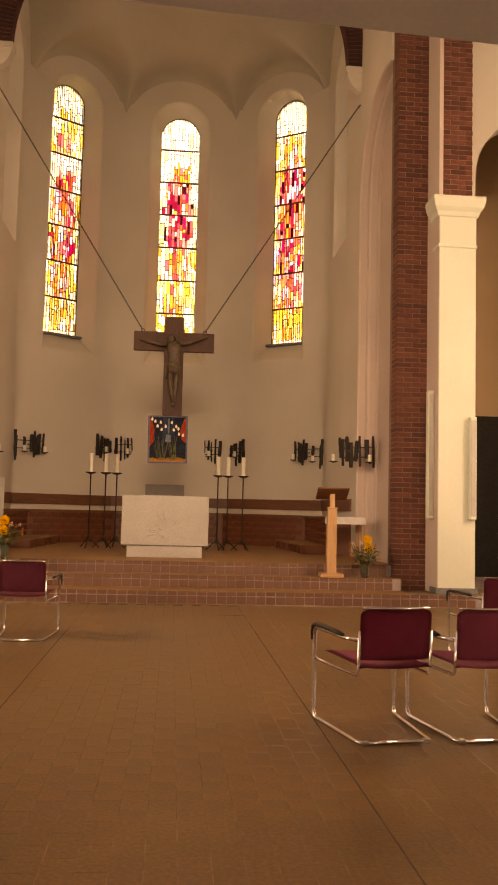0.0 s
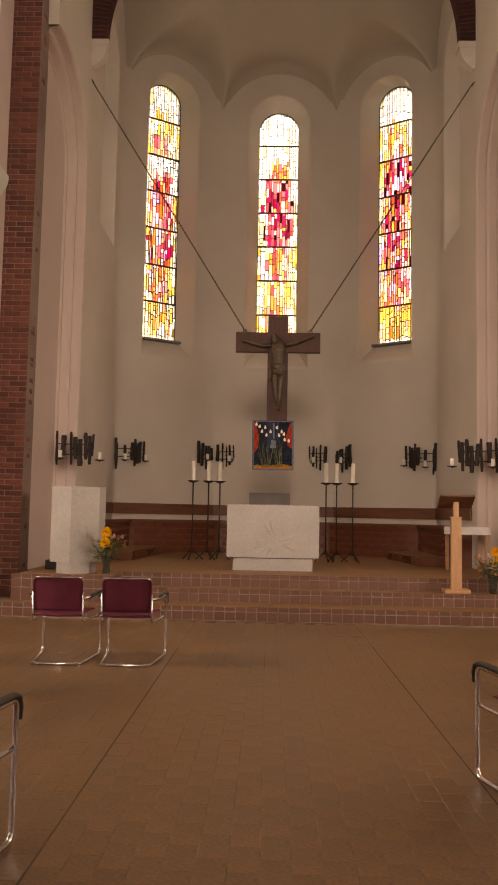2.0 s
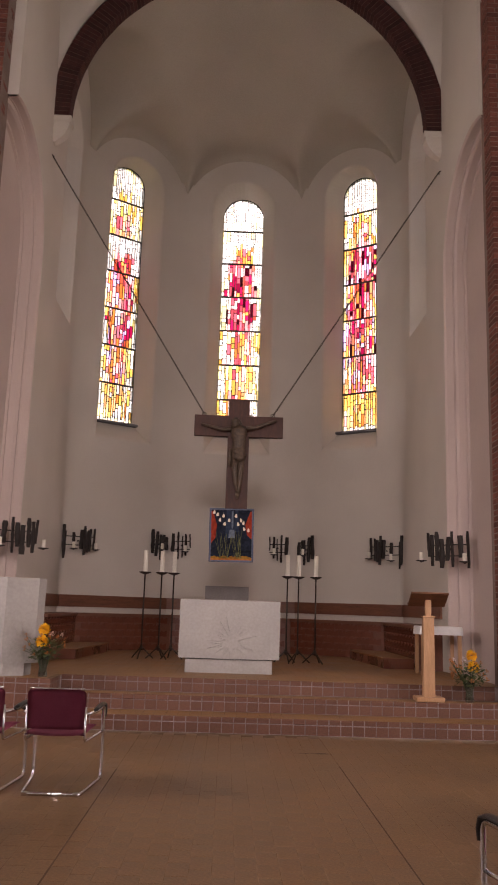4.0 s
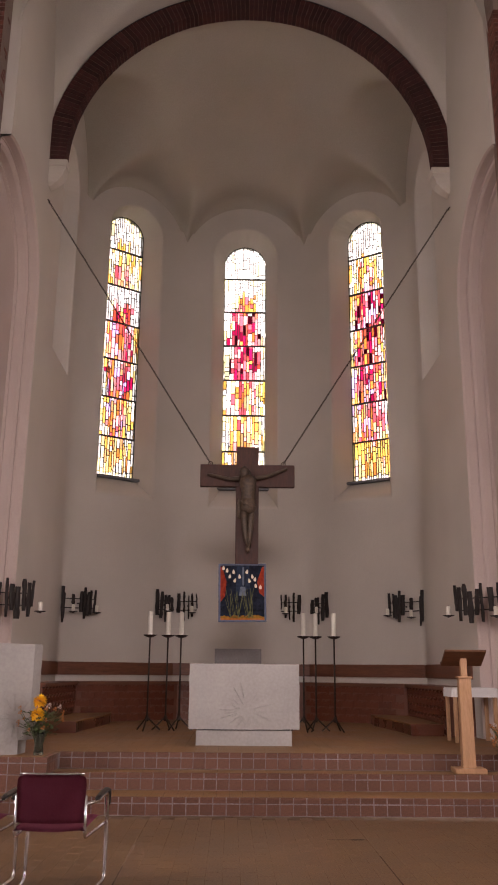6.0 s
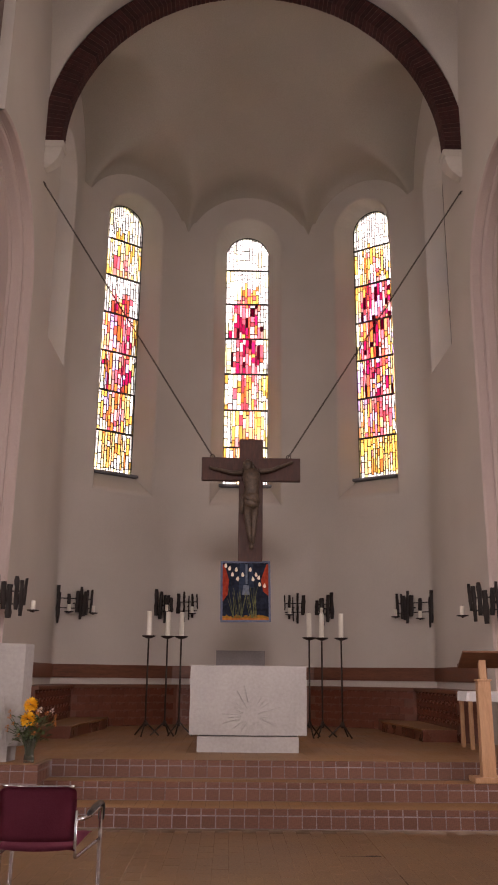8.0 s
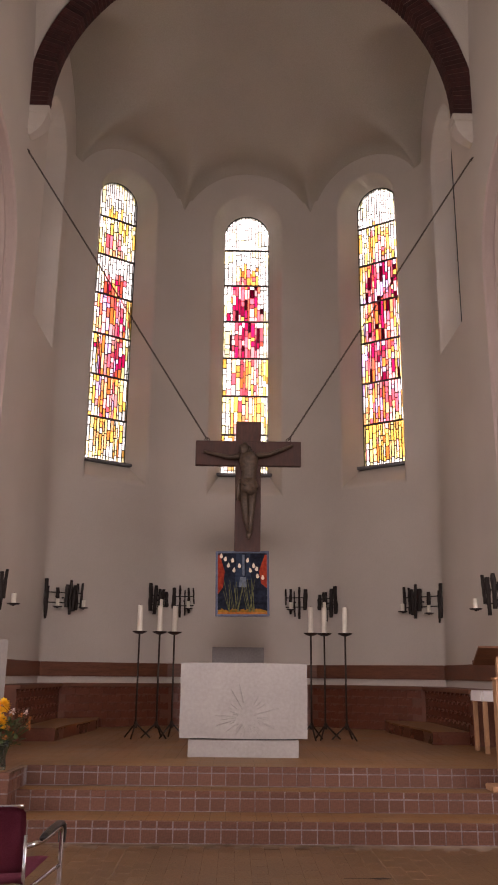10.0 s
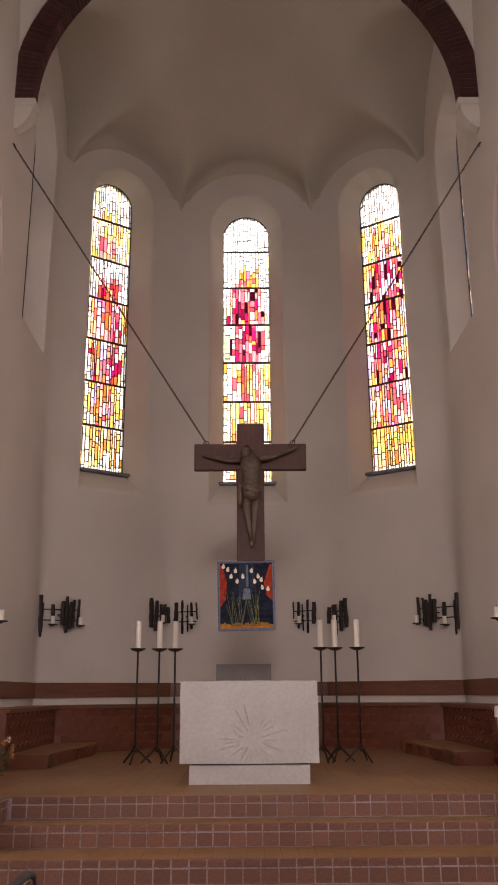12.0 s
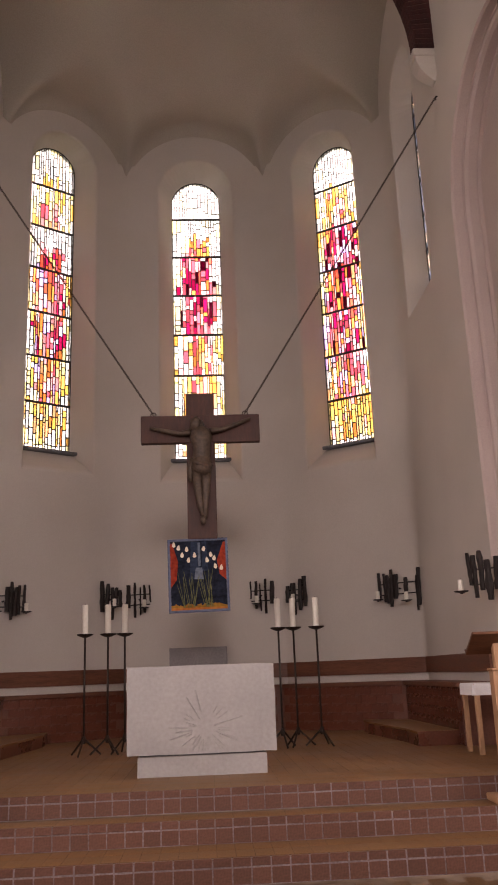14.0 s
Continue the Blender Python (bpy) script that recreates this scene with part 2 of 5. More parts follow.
def prism(bm, pts, z0, z1, inset=0.0):
    """An upright prism on the plan polygon pts (counter-clockwise)."""
    n = len(pts)
    lo = [bm.verts.new((x, y, z0)) for x, y in pts]
    hi = [bm.verts.new((x, y, z1)) for x, y in pts]
    for i in range(n):
        bm.faces.new((lo[i], lo[(i + 1) % n], hi[(i + 1) % n], hi[i]))
    bm.faces.new(hi)
    bm.faces.new(lo[::-1])
    return bm


def tube(bm, pts, r, sides=8, closed=False, taper=None):
    """A round tube along pts; taper gives the radius at each point."""
    pts = [Vector(p) for p in pts]
    n, rings = len(pts), []
    side = None
    for i, p in enumerate(pts):
        a = pts[i - 1] if (i or closed) else p
        b = pts[(i + 1) % n] if (i < n - 1 or closed) else p
        d = (b - a).normalized()
        if side is None:
            side = d.orthogonal().normalized()
        side = (side - d * side.dot(d))
        side = side.normalized() if side.length > 1e-5 else d.orthogonal().normalized()
        other = d.cross(side)
        rad = taper[i] if taper else r
        rings.append([bm.verts.new(p + (side * math.cos(2 * math.pi * k / sides) + other * math.sin(2 * math.pi * k / sides)) * rad) for k in range(sides)])
    for i in range(n if closed else n - 1):
        a, b = rings[i], rings[(i + 1) % n]
        for k in range(sides):
            bm.faces.new((a[k], a[(k + 1) % sides], b[(k + 1) % sides], b[k]))
    if not closed:
        bm.faces.new(rings[0][::-1])
        bm.faces.new(rings[-1])
    return bm


def lathe(bm, profile, sides=20, centre=(0, 0, 0)):
    """A turned body from (radius, height) pairs."""
    cx, cy, cz = centre
    rings = [[bm.verts.new((cx + r * math.cos(2 * math.pi * k / sides), cy + r * math.sin(2 * math.pi * k / sides), cz + z)) for k in range(sides)] for r, z in profile]
    for a, b in zip(rings, rings[1:]):
        for k in range(sides):
            bm.faces.new((a[k], a[(k + 1) % sides], b[(k + 1) % sides], b[k]))
    bm.faces.new(rings[0][::-1])
    bm.faces.new(rings[-1])
    return bm


def rounded(pts, r, steps=5):
    """The polyline pts with its inner corners rounded to radius r."""
    pts = [Vector(p) for p in pts]
    out = [pts[0]]
    for a, b, c in zip(pts, pts[1:], pts[2:]):
        p, q = b + (a - b).normalized() * r, b + (c - b).normalized() * r
        out += [(p * (1 - s) + b * s) * (1 - s) + (b * (1 - s) + q * s) * s for s in (i / steps for i in range(steps + 1))]
    return out + [pts[-1]]


def arch_curve(half, spring, sill, n=20):
    """Outline of a round-headed opening from its lower left over the head to its lower right, as (u, z)."""
    return [(-half, sill)] + [(-half * math.cos(math.pi * i / n), spring + half * math.sin(math.pi * i / n)) for i in range(n + 1)] + [(half, sill)]


def plan_frame(a, b):
    """Frame on the wall from a to b seen from inside: u from its middle along the wall, w outwards, z up."""
    a, b = Vector((*a, 0)), Vector((*b, 0))
    u = (b - a).normalized()
    w = Vector((-u.y, u.x, 0))
    mid = (a + b) / 2
    return Matrix(((u.x, w.x, 0, mid.x), (u.y, w.y, 0, mid.y), (0, 0, 1, 0), (0, 0, 0, 1))), (b - a).length


def pierced_wall(name, a, b, z0, z1, material, outer, inner, depth, centre=0.0, thick=0.75, reveal=None, label="", orders=None):
    """A wall from a to b with a round-headed splayed opening: outer is (half, spring, sill) on its face, inner the same at the given depth.
    The wall's inner face lies on the line a-b, its body outside it."""
    m, length = plan_frame(a, b)
    bm = bmesh.new()
    n = 20
    rings = [(0.0, outer)] + (orders or []) + [(depth, inner)]
    if inner[0] and thick > depth + 0.01:
        rings.append((thick, inner))
    loops = [[bm.verts.new((centre + u, w, z)) for u, z in arch_curve(*o, n)] for w, o in rings]
    for la, lb in zip(loops, loops[1:]):
        for i in range(len(la) - 1):
            bm.faces.new((la[i], lb[i], lb[i + 1], la[i + 1]))
        bm.faces.new((la[-1], lb[-1], lb[0], la[0]))
    for w, loop, o, flip in ((0.0, loops[0], outer, False), (thick, loops[-1], rings[-1][1], True)):
        half, spring, sill = o
        u0, u1 = -length / 2, length / 2
        top = [bm.verts.new((v.co.x, w, z1)) for v in loop]
        tl, tr = bm.verts.new((u0, w, z1)), bm.verts.new((u1, w, z1))
        bl, br = bm.verts.new((u0, w, z0)), bm.verts.new((u1, w, z0))
        bl2, br2 = bm.verts.new((centre - half, w, z0)), bm.verts.new((centre + half, w, z0))
        faces = [(bl, bl2, loop[0], loop[1], top[1], tl), (br2, br, tr, top[-2], loop[-2], loop[-1]), (bl2, br2, loop[-1], loop[0])]
        faces += [(loop[i], loop[i + 1], top[i + 1], top[i]) for i in range(1, len(loop) - 2)]
        for f in faces:
            try:
                bm.faces.new(f[::-1] if flip else f)
            except ValueError:
                pass
    bmesh.ops.remove_doubles(bm, verts=bm.verts, dist=1e-5)
    bmesh.ops.transform(bm, matrix=m, verts=bm.verts)
    bmesh.ops.recalc_face_normals(bm, faces=bm.faces)
    ob = structure(name, bm, material, label)
    return ob, m


# ---- floor, steps and ground ----
Z1, Z2, Z3 = 0.175, 0.35, 0.525
Y1, Y2, Y3 = 12.47, 13.0, 13.38
structure("ground", boxed(-400, 400, -400, 600, -0.9, -0.6), GROUND, "grass outside the church")
structure("floor", boxed(-8.6, 8.6, -6.6, 24, -0.5, -0.0007), FLOOR_JOINT, "clay tile floor of the nave with dark joints")
EXT_X, EXT_Y = -2.13, 12.72
bm = bmesh.new()
box(bm, -8.0, 8.0, Y1 + 0.0045, 19.0, -0.01, Z1 - 0.004)
step_1 = structure("step_1", bm, GROUT, "lowest chancel step of reddish clay tiles with pale joints")
bm = bmesh.new()
box(bm, -3.47, 3.47, Y2 + 0.0045, 19.0, Z1 - 0.005, Z2 - 0.004)
step_2 = structure("step_2", bm, GROUT, "middle chancel step of reddish clay tiles with pale joints")
bm = bmesh.new()
prism(bm, [(3.45, Y3 + 0.0045), (3.45, 19.2), (1.4, 20.6), (-1.4, 20.6), (-3.45, 19.2), (-3.45, EXT_Y + 0.0045), (EXT_X - 0.0045, EXT_Y + 0.0045), (EXT_X - 0.0045, Y3 + 0.0045)], Z1 - 0.008, Z3 - 0.004)
step_3 = structure("step_3", bm, GROUT, "chancel platform edged with reddish clay tiles with pale joints")


TREADS = [(step_1, -8.0, 8.0, Y1 + 0.047, 13.6, Z1), (step_2, -3.5, 3.5, Y2 + 0.047, 14.0, Z2), (step_3, -3.4, 3.4, Y3 + 0.047, 20.5, Z3), (step_3, -3.4, EXT_X, EXT_Y + 0.047, Y3 + 0.25, Z3)]
for owner, x0, x1, y0, y1, z in TREADS:
    bed = mesh_object("tile_bed", boxed(x0, x1, y0, y1, z - 0.02, z - 0.0012), FLOOR_JOINT)
    bed.parent = owner

# ---- apse: five sides, each with a round-headed window ----
KX, KY, MX, MY, AY = 3.38, 19.12, 1.36, 20.48, 15.98
TOP = 13.9
SIDES = [
    ("wall_apse_1", (-KX, AY), (-KX, KY), (0.70, 10.48, 6.85), (0.50, 10.52, 7.28), 0.13),
    ("wall_apse_2", (-KX, KY), (-MX, MY), (0.62, 10.65, 4.82), (0.44, 10.82, 5.27), 0.0),
    ("wall_apse_3", (-MX, MY), (MX, MY), (0.70, 10.44, 4.74), (0.475, 10.52, 5.23), 0.0),
    ("wall_apse_4", (MX, MY), (KX, KY), (0.62, 10.65, 4.82), (0.44, 10.82, 5.27), 0.0),
    ("wall_apse_5", (KX, KY), (KX, AY), (0.70, 10.48, 6.85), (0.50, 10.52, 7.28), -0.13),
]
DEPTH = 0.55
window_frames = []
for name, a, b, outer, inner, centre in SIDES:
    deep = 0.33 if name[-1] in "15" else DEPTH
    half, spring, sill = outer
    lip = [(0.012, (half + 0.012, spring, sill - 0.025)), (0.04, (half, spring, sill + 0.02))]
    ob, m = pierced_wall(name, a, b, -0.3, TOP, PLASTER, (half + 0.04, spring, sill - 0.06), inner, deep, centre, deep + 0.11, label="cream plastered apse wall with a deep splayed window opening", orders=lip)
    window_frames.append((m @ Matrix.Translation((centre, deep + 0.02, 0)), inner))

# coved corners between the apse walls
CORNERS = [((-KX, AY), (-KX, KY), (-MX, MY)), ((-KX, KY), (-MX, MY), (MX, MY)), ((-MX, MY), (MX, MY), (KX, KY)), ((MX, MY), (KX, KY), (KX, AY))]
for before, corner, after in CORNERS:
    p, q, r = Vector(before), Vector(corner), Vector(after)
    bm, rings = bmesh.new(), [[] for _ in range(13)]
    for z, reach in ((1.57, 0.08), (3.2, 0.1), (4.4, 0.3), (6.5, 0.44), (11.0, 0.5)):
        start, stop = q + (p - q).normalized() * reach, q + (r - q).normalized() * reach
        for i in range(13):
            f = i / 12
            c = (start * (1 - f) + q * f) * (1 - f) + (q * (1 - f) + stop * f) * f
            rings[i].append(bm.verts.new((c.x, c.y, z)))
    for la, lb in zip(rings, rings[1:]):
        for k in range(4):
            bm.faces.new((la[k], la[k + 1], lb[k + 1], lb[k]))
    bmesh.ops.recalc_face_normals(bm, faces=bm.faces)
    structure("corner_cove", bm, PLASTER, "rounded plaster corner between two apse walls", smooth=True)

# vault of the apse: webs that rise from the wall arches to one crown
LUNETTES = [(-KX, AY, -KX, KY, 10.0, 1.62), (-KX, KY, -MX, MY, 10.5, 1.24), (-MX, MY, MX, MY, 10.36, 1.36), (MX, MY, KX, KY, 10.5, 1.24), (KX, KY, KX, AY, 10.0, 1.62)]
ARCH_Z, ARCH_IN, ARCH_OUT = 9.72, 3.12, 3.47
FACES = []
for ax, ay, bx, by, spring, rise in LUNETTES:
    m, length = plan_frame((ax, ay), (bx, by))
    FACES.append((m.inverted(), length / 2, spring, rise))


COVE = 0.34


def vault_height(x, y):
    """A half dome behind the arch, cut by a barrel over each wall arch; the groins are rounded."""
    d = 1 - (x / 3.46) ** 2 - (max(0.0, y - 16.0) / 4.85) ** 2
    hs = [ARCH_Z + 3.34 * math.sqrt(d) if d > 0 else ARCH_Z + 3.0 * d]
    for inv, half, spring, rise in FACES:
        q = inv @ Vector((x, y, 0))
        u = abs(q.x) / half
        depth = min(COVE, max(0.0, 0.06 - q.y))
        bend = math.sqrt(COVE * COVE - (COVE - depth) ** 2) - COVE
        hs.append((spring + 0.1 + rise * math.sqrt(1 - u * u) if u < 1 else spring + 0.1 - 2.5 * (u - 1)) + bend + 0.12 * max(0.0, -q.y))
    top = max(hs)
    return top + 0.09 * math.log(sum(math.exp((h - top) / 0.09) for h in hs))


bm = bmesh.new()
NX, NY = 224, 160
grid = []
for j in range(NY + 1):
    y = 15.97 + (20.62 - 15.97) * j / NY
    grid.append([bm.verts.new((x, y, vault_height(x, y))) for x in [-3.5 + 7.0 * i / NX for i in range(NX + 1)]])
for j in range(NY):
    for i in range(NX):
        bm.faces.new((grid[j][i], grid[j][i + 1], grid[j + 1][i + 1], grid[j + 1][i]))
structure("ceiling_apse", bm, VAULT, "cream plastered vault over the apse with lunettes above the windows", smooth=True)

# groined vault of the choir bay
CY0, CY1 = 13.45, 15.74
bm = bmesh.new()
NX, NY = 40, 24
grid = []
for j in range(NY + 1):
    row = []
    for i in range(NX + 1):
        x, y = -3.42 + 6.84 * i / NX, CY0 + (CY1 - CY0) * j / NY
        zx = 3.49 * math.sqrt(max(0.0, 1 - (x / 3.49) ** 2))
        q = (y - (CY0 + CY1) / 2) / ((CY1 - CY0) / 2)
        zy = 3.49 * math.sqrt(max(0.0, 1 - q * q))
        row.append(bm.verts.new((x, y, ARCH_Z + 0.02 + max(zx, zy))))
    grid.append(row)
for j in range(NY):
    for i in range(NX):
        bm.faces.new((grid[j][i], grid[j][i + 1], grid[j + 1][i + 1], grid[j + 1][i]))
structure("ceiling_choir", bm, PLASTER, "cream plastered groined vault over the choir", smooth=True)

# ---- choir side walls with stepped blind arches ----
for sx, name in ((-1, "wall_choir_west"), (1, "wall_choir_east")):
    bm = bmesh.new()
    # arch cut off by the pier
    mid, spring = 14.1, 7.1

    def arc(r, n=18):
        low = 13.55
        pts = [(mid + r, Z3 - 0.3)]
        stop = math.acos(max(-1, (low - mid) / r))
        pts += [(mid + r * math.cos(stop * i / n), spring + r * math.sin(stop * i / n)) for i in range(n + 1)]
        return pts
    X = lambda d: sx * (3.384 + d)
    loops = []
    for d, r in ((0, 1.65), (0.03, 1.625), (0.13, 1.615), (0.13, 1.60), (0.15, 1.60), (0.15, 1.53), (0.19, 1.505), (0.30, 1.495), (0.30, 1.44), (0.34, 1.43)):
        loops.append([bm.verts.new((X(d), y, z)) for y, z in arc(r)])
    pinkfaces = []
    for la, lb in zip(loops, loops[1:]):
        for i in range(len(la) - 1):
            pinkfaces.append(bm.faces.new((la[i], lb[i], lb[i + 1], la[i + 1])))
    back = loops[-1]
    base = [bm.verts.new((v.co.x, v.co.y, Z3 - 0.3)) for v in back]
    for i in range(1, len(back) - 1):
        bm.faces.new((back[i], back[i + 1], base[i + 1], base[i]))
    blind = structure("blind_arch_" + ("west" if sx < 0 else "east"), bm, PINK, "pinkish stepped blind arch in the choir wall")
    bm = bmesh.new()
    edge = [(y, z) for y, z in arc(1.65)][1:]
    for (ya, za), (yb, zb) in zip(edge, edge[1:]):
        bm.faces.new([bm.verts.new(c) for c in ((X(0), ya, za), (X(0), yb, zb), (X(0), yb, TOP), (X(0), ya, TOP))])
    for ya, yb in ((mid + 1.65, 16.12),):
        bm.faces.new([bm.verts.new(c) for c in ((X(0), ya, Z3 - 0.3), (X(0), ya, TOP), (X(0), yb, TOP), (X(0), yb, Z3 - 0.3))])
    bm.faces.new([bm.verts.new(c) for c in ((X(0), 13.55, 8.655), (X(0), 13.55, TOP), (X(0.25), 13.55, TOP), (X(0.25), 13.55, 8.655))])
    bm.faces.new([bm.verts.new(c) for c in ((X(0.6), 13.2, -0.3), (X(0.6), 16.12, -0.3), (X(0.6), 16.12, TOP), (X(0.6), 13.2, TOP))])
    bm.faces.new([bm.verts.new(c) for c in ((X(0), 16.12, -0.3), (X(0), 16.12, TOP), (X(0.6), 16.12, TOP), (X(0.6), 16.12, -0.3))])
    bmesh.ops.remove_doubles(bm, verts=bm.verts, dist=1e-5)
    structure(name, bm, PLASTER, "cream plastered choir side wall")

# ---- corbel capitals under the brick arch ----
for sx in (-1, 1):
    cap = thing("corbel_capital", pose(sx * 3.42, 15.74, ARCH_Z), "whitewashed cushion corbel under the brick arch", "capital", "corbels of the apse arch")
    bm = bmesh.new()
    box(bm, min(0, -sx * 0.34), max(0, -sx * 0.34), -0.02, 0.26, -0.12, 0.0, 0.012)
    part("abacus", bm, PLASTER, cap)
    bm = bmesh.new()
    prof = [(0.31, -0.12), (0.30, -0.2), (0.26, -0.3), (0.17, -0.4), (0.06, -0.47)]
    rings = [[bm.verts.new((-sx * px, py, z)) for px, py in ((0, 0.0), (w, 0.0 + (0.31 - w) * 0.25), (w, 0.25 - (0.31 - w) * 0.25), (0, 0.25))] for w, z in prof]
    for ra, rb in zip(rings, rings[1:]):
        for k in range(4):
            bm.faces.new((ra[k], ra[(k + 1) % 4], rb[(k + 1) % 4], rb[k]))
    bm.faces.new(rings[-1])
    bmesh.ops.recalc_face_normals(bm, faces=bm.faces)
    part("cushion", bm, PLASTER, cap)

# ---- nave: crossing wall, pilasters, outer walls ----
WY = 12.9
for sx, tag in ((-1, "west"), (1, "east")):
    a, b = ((-8.0, WY), (-4.2, WY)) if sx < 0 else ((4.2, WY), (8.0, WY))
    pierced_wall("wall_aisle_end_" + tag, a, b, -0.2, 14.0, PLASTER, (1.05, 6.5, -0.1), (1.05, 6.5, -0.1), 0.4, centre=sx * -0.5, thick=0.4, label="cream nave end wall with a tall round-headed opening")
    # closed space behind the opening
    bm = bmesh.new()
    box(bm, sx * 4.03, sx * 8.4, 16.2, 16.6, -0.2, 14.0)
    structure("wall_aisle_back_" + tag, bm, PEACH, "peach plastered wall behind the side opening")
    # no opening here: a near-black panel paints the doorway's unlit depth
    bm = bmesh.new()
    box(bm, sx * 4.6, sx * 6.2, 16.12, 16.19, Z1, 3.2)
    structure("door_" + ("1" if sx < 0 else "2"), bm, DARK, "dark panel standing for the unlit doorway in the peach wall")
    bm = bmesh.new()
    box(bm, sx * 8.0, sx * 8.4, 12.9, 16.2, -0.2, 14.0)
    structure("wall_aisle_side_" + tag, bm, PEACH)
    # plain unseen side wall of the nave, two tall openings added for the fill lamps
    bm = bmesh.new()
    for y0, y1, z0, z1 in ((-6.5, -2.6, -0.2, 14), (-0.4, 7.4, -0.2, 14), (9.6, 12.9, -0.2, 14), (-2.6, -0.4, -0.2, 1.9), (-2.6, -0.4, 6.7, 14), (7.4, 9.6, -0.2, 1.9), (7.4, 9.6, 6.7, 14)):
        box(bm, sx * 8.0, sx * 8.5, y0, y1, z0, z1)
    structure("wall_nave_" + tag, bm, PLASTER, "unseen cream nave side wall with openings added for fill lamps")
    # white pilaster on the first step
    pil = thing("pilaster", pose(0, 0, 0), "white painted pilaster with a moulded capital and dark skirting", "pilaster", "pilasters at the crossing")
    x0, x1 = (3.96, 4.55) if sx < 0 else (3.90, 4.46)
    s = lambda p, q: (min(sx * p, sx * q), max(sx * p, sx * q))
    bm = boxed(*s(x0 + 0.003, x1), 12.62, WY, Z1, 5.32, 0.006)
    part("shaft", bm, WHITE, pil)
    bm = boxed(*s(x0 - 0.0, x0 + 0.06), 12.64, 13.2, Z1, 13.9)
    part("side", bm, PINK, pil, "pinkish plastered side")
    bm = boxed(*s(x0 - 0.03, x1 + 0.03), 12.59, WY, Z1 + 0.002, Z1 + 0.09, 0.004)
    part("skirting", bm, SLATE, pil, "dark skirting")
    bm = boxed(*s(x0 - 0.02, x1 + 0.02), 12.60, WY, 5.28, 5.34, 0.01)
    part("necking", bm, WHITE, pil)
    bm = boxed(*s(x0 + 0.004, x1), 12.61, WY, 5.34, 5.76, 0.004)
    part("neck", bm, WHITE, pil)
    bm = bmesh.new()
    prof = [(0.0, 5.74), (0.03, 5.76), (0.05, 5.82), (0.09, 5.88), (0.11, 5.96), (0.115, 5.98), (0.115, 6.04)]
    rings = [[bm.verts.new((sx * px, py, z)) for px, py in ((x0 - e, 12.62 - e), (x1 + e, 12.62 - e), (x1 + e, WY + 0.05), (x0 - e, WY + 0.05))] for e, z in prof]
    for ra, rb in zip(rings, rings[1:]):
        for k in range(4):
            bm.faces.new((ra[k], ra[(k + 1) % 4], rb[(k + 1) % 4], rb[k]))
    bm.faces.new(rings[-1])
    bmesh.ops.recalc_face_normals(bm, faces=bm.faces)
    part("capital", bm, WHITE, pil)
    # slim column loudspeakers on the pilaster
    for label, (lx0, lx1, ly0, ly1, lz0, lz1) in (("front", (x1 - 0.11, x1 - 0.01, 12.53, 12.615, 1.25, 2.75)), ("side", (x0 - 0.10, x0 - 0.005, 12.78, 12.9, 1.25, 3.15))):
        sp = thing("column_loudspeaker", pose(0, 0, 0), "slim grey column loudspeaker mounted on the white pilaster", "loudspeaker", "column loudspeakers")
        part("housing", boxed(*s(lx0, lx1), ly0, ly1, lz0, lz1, 0.012), WHITE, sp)
        part("grille", boxed(*s(lx0 + 0.015, lx1 - 0.015), ly0 - 0.006, ly0 + 0.02, lz0 + 0.05, lz1 - 0.05, 0.004), SPEAKER, sp, "grey perforated grille")
# unseen west wall; its opening is added for the frontal fill
bm = bmesh.new()
for x0, x1, z0, z1 in ((-8.5, -2.1, -0.2, 14), (2.1, 8.5, -0.2, 14), (-2.1, 2.1, -0.2, 6.2), (-2.1, 2.1, 11.0, 14)):
    box(bm, x0, x1, -7.0, -6.5, z0, z1)
structure("wall_nave_back", bm, PLASTER, "unseen cream west wall with an opening added for the fill lamp")
structure("ceiling_nave", boxed(-8.5, 8.5, -7.0, 13.6, 14.0, 14.3), PLASTER)
bm = boxed(-8.6, 8.6, 13.6, 16.6, 14.0, 14.3)
prism(bm, [(-4.3, 16.6), (4.3, 16.6), (4.3, 19.6), (1.8, 21.3), (-1.8, 21.3), (-4.3, 19.6)], 13.85, 14.2)
structure("roof_apse", bm, SLATE)
structure("wall_over_arch", boxed(-4.6, 4.6, 13.22, 13.5, 12.4, 14.0), PLASTER)
# slab out of view, widened to keep the west lamp off the near floor
structure("gallery_floor", boxed(-7.9, 7.9, -6.4, 2.4, 3.1, 3.4), GALLERY, "unseen gallery slab at the west end, widened to shade the floor")
bm = boxed(-7.6, 7.6, -0.6, 0.0, 0.0, 0.95, 0.01)
gal = structure("gallery_front", bm, GALLERY, "beam of the gallery, bluish light put into its colour")
gal.matrix_world = pose(0.0, 3.5, 3.045, 0, 0, 4)

# ---- apse bench ----
BH, BS = Z3 + 0.16, 1.225
inner_line = [(-KX, 16.1), (-KX, KY), (-MX, MY), (MX, MY), (KX, KY), (KX, 16.1)]


def offset_line(d):
    """The apse wall line moved inwards by d."""
    k = math.tan(math.radians(0.5 * math.degrees(math.atan2(KX - MX, MY - KY))))
    ang = math.atan2(MY - KY, KX - MX)
    my = MY - d
    mx = MX - d * math.tan(ang / 2)
    kx = KX - d
    ky = KY - d * math.tan((math.pi / 2 - ang) / 2)
    return [(-kx, 16.1), (-kx, ky), (-mx, my), (mx, my), (kx, ky), (kx, 16.1)]


